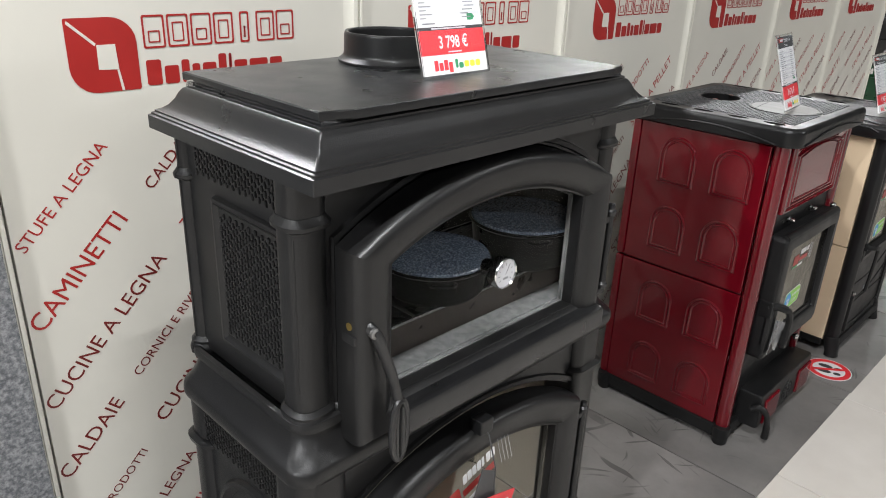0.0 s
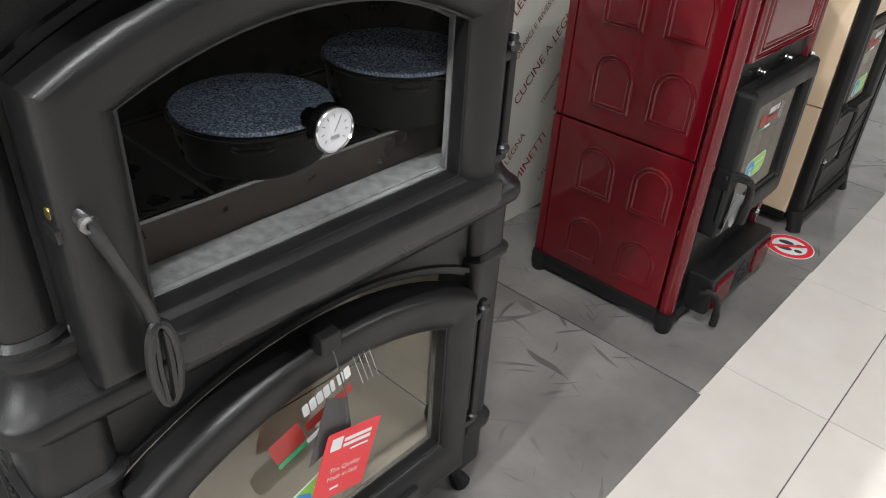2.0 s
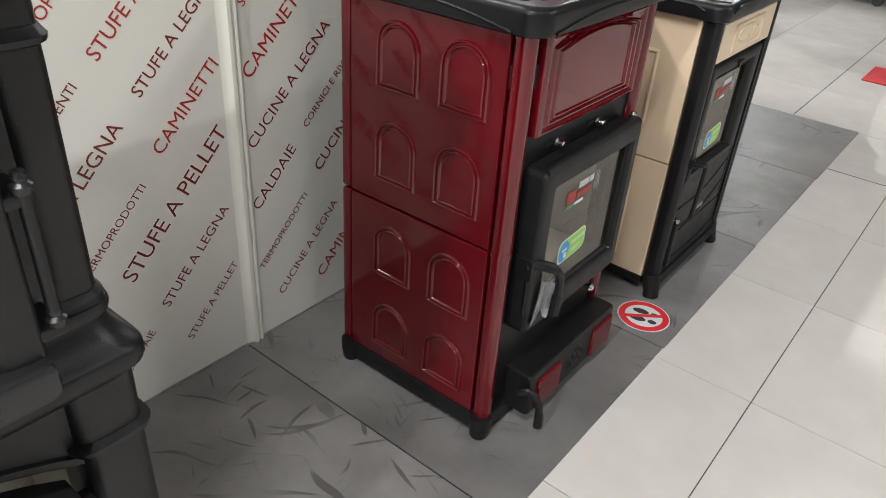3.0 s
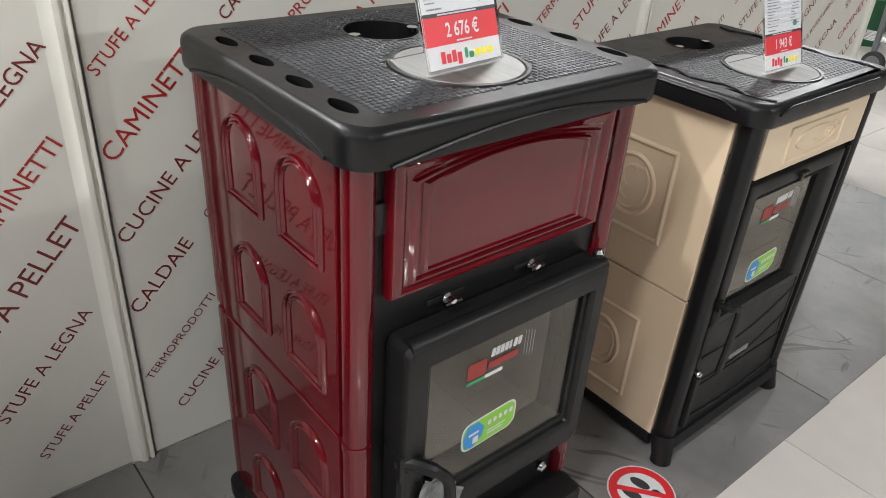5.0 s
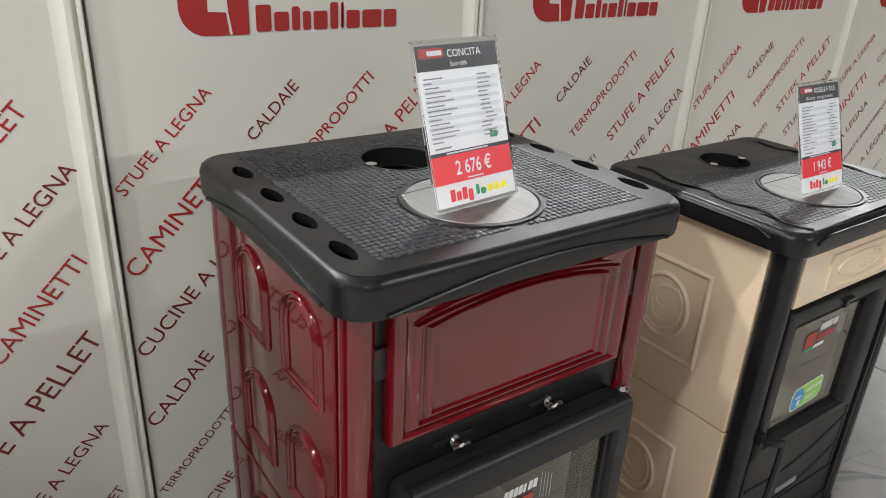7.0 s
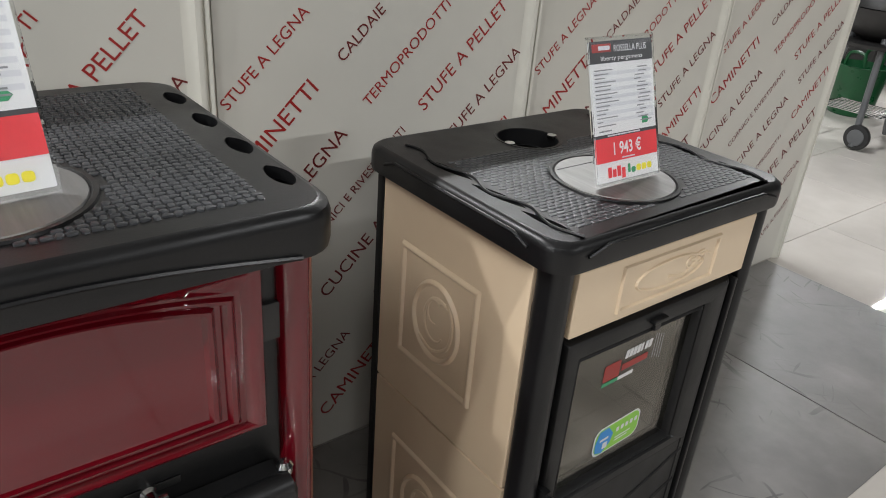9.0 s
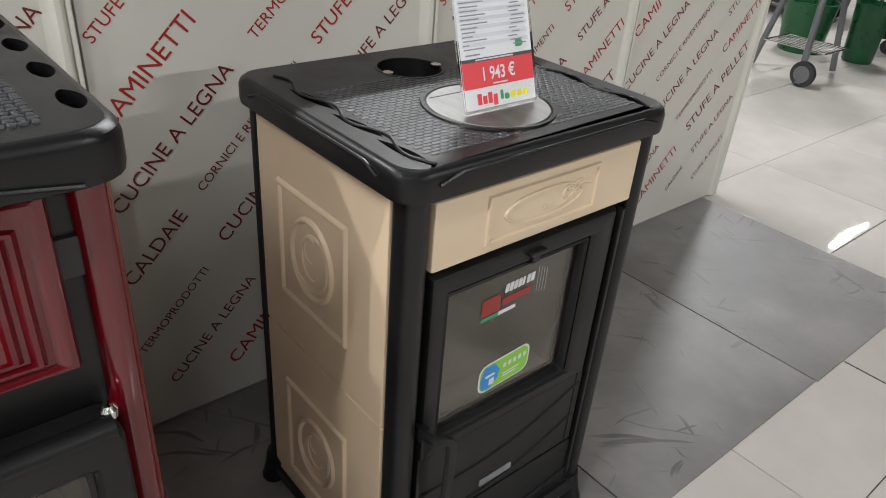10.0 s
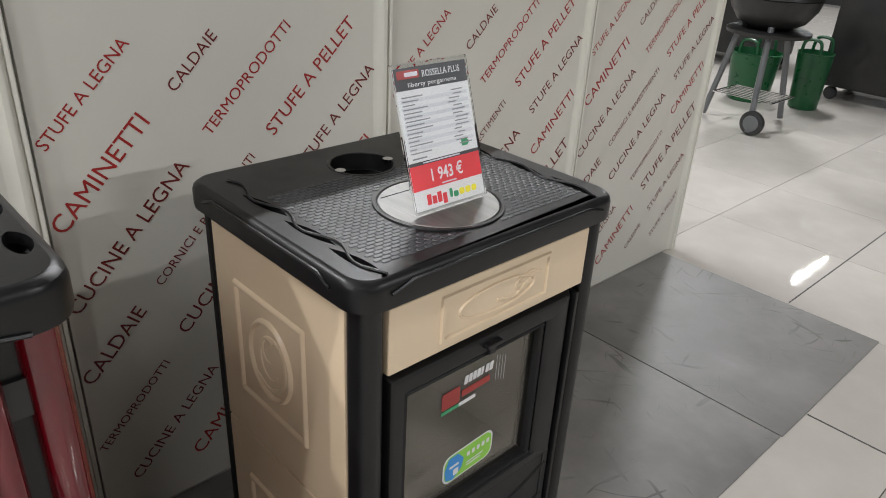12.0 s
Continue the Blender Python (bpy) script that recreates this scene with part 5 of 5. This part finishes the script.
def bucket_bag(cx, cy, r, h):
    s = thing("plastic_trug", (cx, cy, -.004), "green flexible plastic garden trug with two handles", "trug", "green garden trugs")
    part("tub", lathe([(0, 0), (r * .78, 0), (r * .82, .01), (r * .92, h * .6), (r, h), (r * 1.04, h + .006), (r * .98, h + .008), (r * .9, h * .6), (r * .76, .02), (0, .018)], (cx, cy, -.003), sides=28), GREEN_PLASTIC, s)
    for sg in (-1, 1):
        part("handle", tube(curve_points([(cx - .07, cy + sg * r * .8, h - .01), (cx - .05, cy + sg * r * .8, h + .09), (cx + .05, cy + sg * r * .8, h + .09), (cx + .07, cy + sg * r * .8, h - .01)], 6), .012, 8), GREEN_PLASTIC, s)
    return s


bucket_bag(-2.47, 7.96, .185, .35)
bucket_bag(-2.09, 8.08, .125, .40)


def covered_grill(cx, cy, w, h):
    s = thing("gas_grill", (cx, cy, -.004), "large black gas barbecue cart with side shelves", "barbecue", "black barbecue carts")
    part("cabinet", box(cx - w / 2, cx + w / 2, cy - .28, cy + .28, .10, h * .62, .02), SOOT, s)
    part("hood", loft([[(cx - w * .36 * (1), cy + a, h * .62 + b) for a, b in arch(-.27, .27, 0, .30, .2)], [(cx + w * .36, cy + a, h * .62 + b) for a, b in arch(-.27, .27, 0, .30, .2)]]), SOOT, s)
    part("side_shelf", box(cx - w * .75, cx - w / 2 - .002, cy - .22, cy + .22, h * .58, h * .61, .006), SOOT, s)
    part("side_shelf", box(cx + w / 2 + .002, cx + w * .75, cy - .22, cy + .22, h * .58, h * .61, .006), SOOT, s)
    part("hood_handle", tube([(cx - w * .25, cy - .31, h * .72), (cx + w * .25, cy - .31, h * .72)], .012, 10), CHROME, s)
    for sx in (-1, 1):
        for sy in (-1, 1):
            part("castor", lathe([(0, -.02), (.045, -.02), (.05, -.012), (.05, .012), (.045, .02), (0, .02)], (cx + sx * w * .42, cy + sy * .22, .046), "y", 18), RUBBER, s)
    return s


covered_grill(-1.62, 8.78, 1.10, 1.40)
covered_grill(-3.35, 9.25, 1.05, 1.40)
covered_grill(.42, 9.00, 1.10, 1.40)

wb = thing("gas_bottle", (-.40, 6.28, -.004), "white rounded gas bottle standing on a small red mat", "gas bottle")
part("bottle", lathe([(0, .03), (.13, .03), (.17, .06), (.20, .13), (.205, .22), (.205, .34), (.19, .42), (.13, .48), (.06, .50), (.03, .52), (.03, .56), (0, .56)], (-.40, 6.28, -.004), sides=36), WHITE_PLASTIC, wb)
part("foot_ring", lathe([(.13, 0), (.135, 0), (.15, .05), (.14, .055), (.13, .04)], (-.40, 6.28, .003), sides=32), SOOT, wb)
part("collar", lathe([(.085, .50), (.09, .50), (.09, .60), (.085, .60)], (-.40, 6.28, -.004), sides=28), WHITE_PLASTIC, wb)
rm = thing("doormat", (-.42, 6.2, -.004), "small bright red mat under the white bottle", "mat")
part("mat_pad", box(-.72, -.12, 6.02, 6.42, -.0035, .003, .002), RED_FELT, rm)

# ---------------------------------------------------------------- floor pieces
tagged(part("mat_underlay", box(WALL_X + .001, -.516, -1.36, 5.016, -.0041, -.0034, .0002), RUBBER), "thin black underlay beneath the slate-look mats", "underlay", kind="structure")
SEAMS = [-1.37, -.56, .245, 1.045, 1.849, 2.648, 3.449, 4.245, 5.020]
for k in range(len(SEAMS) - 1):
    jog = (.006, -.004, .0, .007, .0, .003, .0, .004)[k]
    t0 = thing("floor_mat", (-.94, (SEAMS[k] + SEAMS[k + 1]) / 2, -.004), "dark grey slate-look floor mat with scuffs and scratches", "floor mat", "slate-look mats under the stoves")
    part("mat_pad", box(WALL_X + .001, -.511 + jog, SEAMS[k] + .002, SEAMS[k + 1] - .002, -.0033, 0.0, .0012), SLATE, t0)

P = .602
JOINT_DARK = surface("dark_joint", (0.05, 0.048, 0.045), (0.10, 0.095, 0.09), (0.7, 0.9), 8, 200, 0.0004)
tile_me = None
for i in range(-6, 7):
    for j in range(-4, 18):
        xa, ya = -.236 + P * i, 2.603 + P * j
        if xa > 2.6 or (xa + P < -3.7) or ya > 9.6 or ya < -.5 or (xa + P < -1.7 and ya < 4.5) or (xa < -1.2 and xa + P <= -.52 and ya + P < 5.0) or (xa > 1.0 and ya < .8):
            continue
        if tile_me is None:
            bm = box(.0014, P - .0014, .0014, P - .0014, -.0095, -.0042, .0012)
            tile_me = bpy.data.meshes.new("tile")
            bm.to_mesh(tile_me)
            bm.free()
            smooth(tile_me)
            tile_me.materials.append(TILE)
        tl = new("tile", tile_me)
        tl.parent = floor_ob
        tl.location = (xa, ya, 0)
for nm, b in (("joint_strip", (-.8415, -.8350, 5.04, 8.9)), ("joint_strip", (-.505, 2.1, 4.4075, 4.4140))):
    part(nm, box(*b, -.0060, -.0038, .0008), JOINT_DARK, floor_ob, "dark movement joint")
bm = bmesh.new()
for i in range(-16, 12):
    for j in range(-14, 22):
        xa, ya = -.236 + P * i, 2.603 + P * j
        near = not (xa > 2.6 or (xa + P < -3.7) or ya > 9.6 or ya < -.5 or (xa + P < -1.7 and ya < 4.5) or (xa < -1.2 and xa + P <= -.52 and ya + P < 5.0) or (xa > 1.0 and ya < .8))
        if (-6 <= i < 7 and -4 <= j < 18 and near) or xa < -8.9 or xa + P > 5.9 or ya < -4.9 or ya + P > 14.9:
            continue
        box(xa + .0014, xa + P - .0014, ya + .0014, ya + P - .0014, -.0095, -.0042, .0012, bm)
far = part("distant_tiles", bm, TILE, floor_ob)
far["kind"] = "stuff"
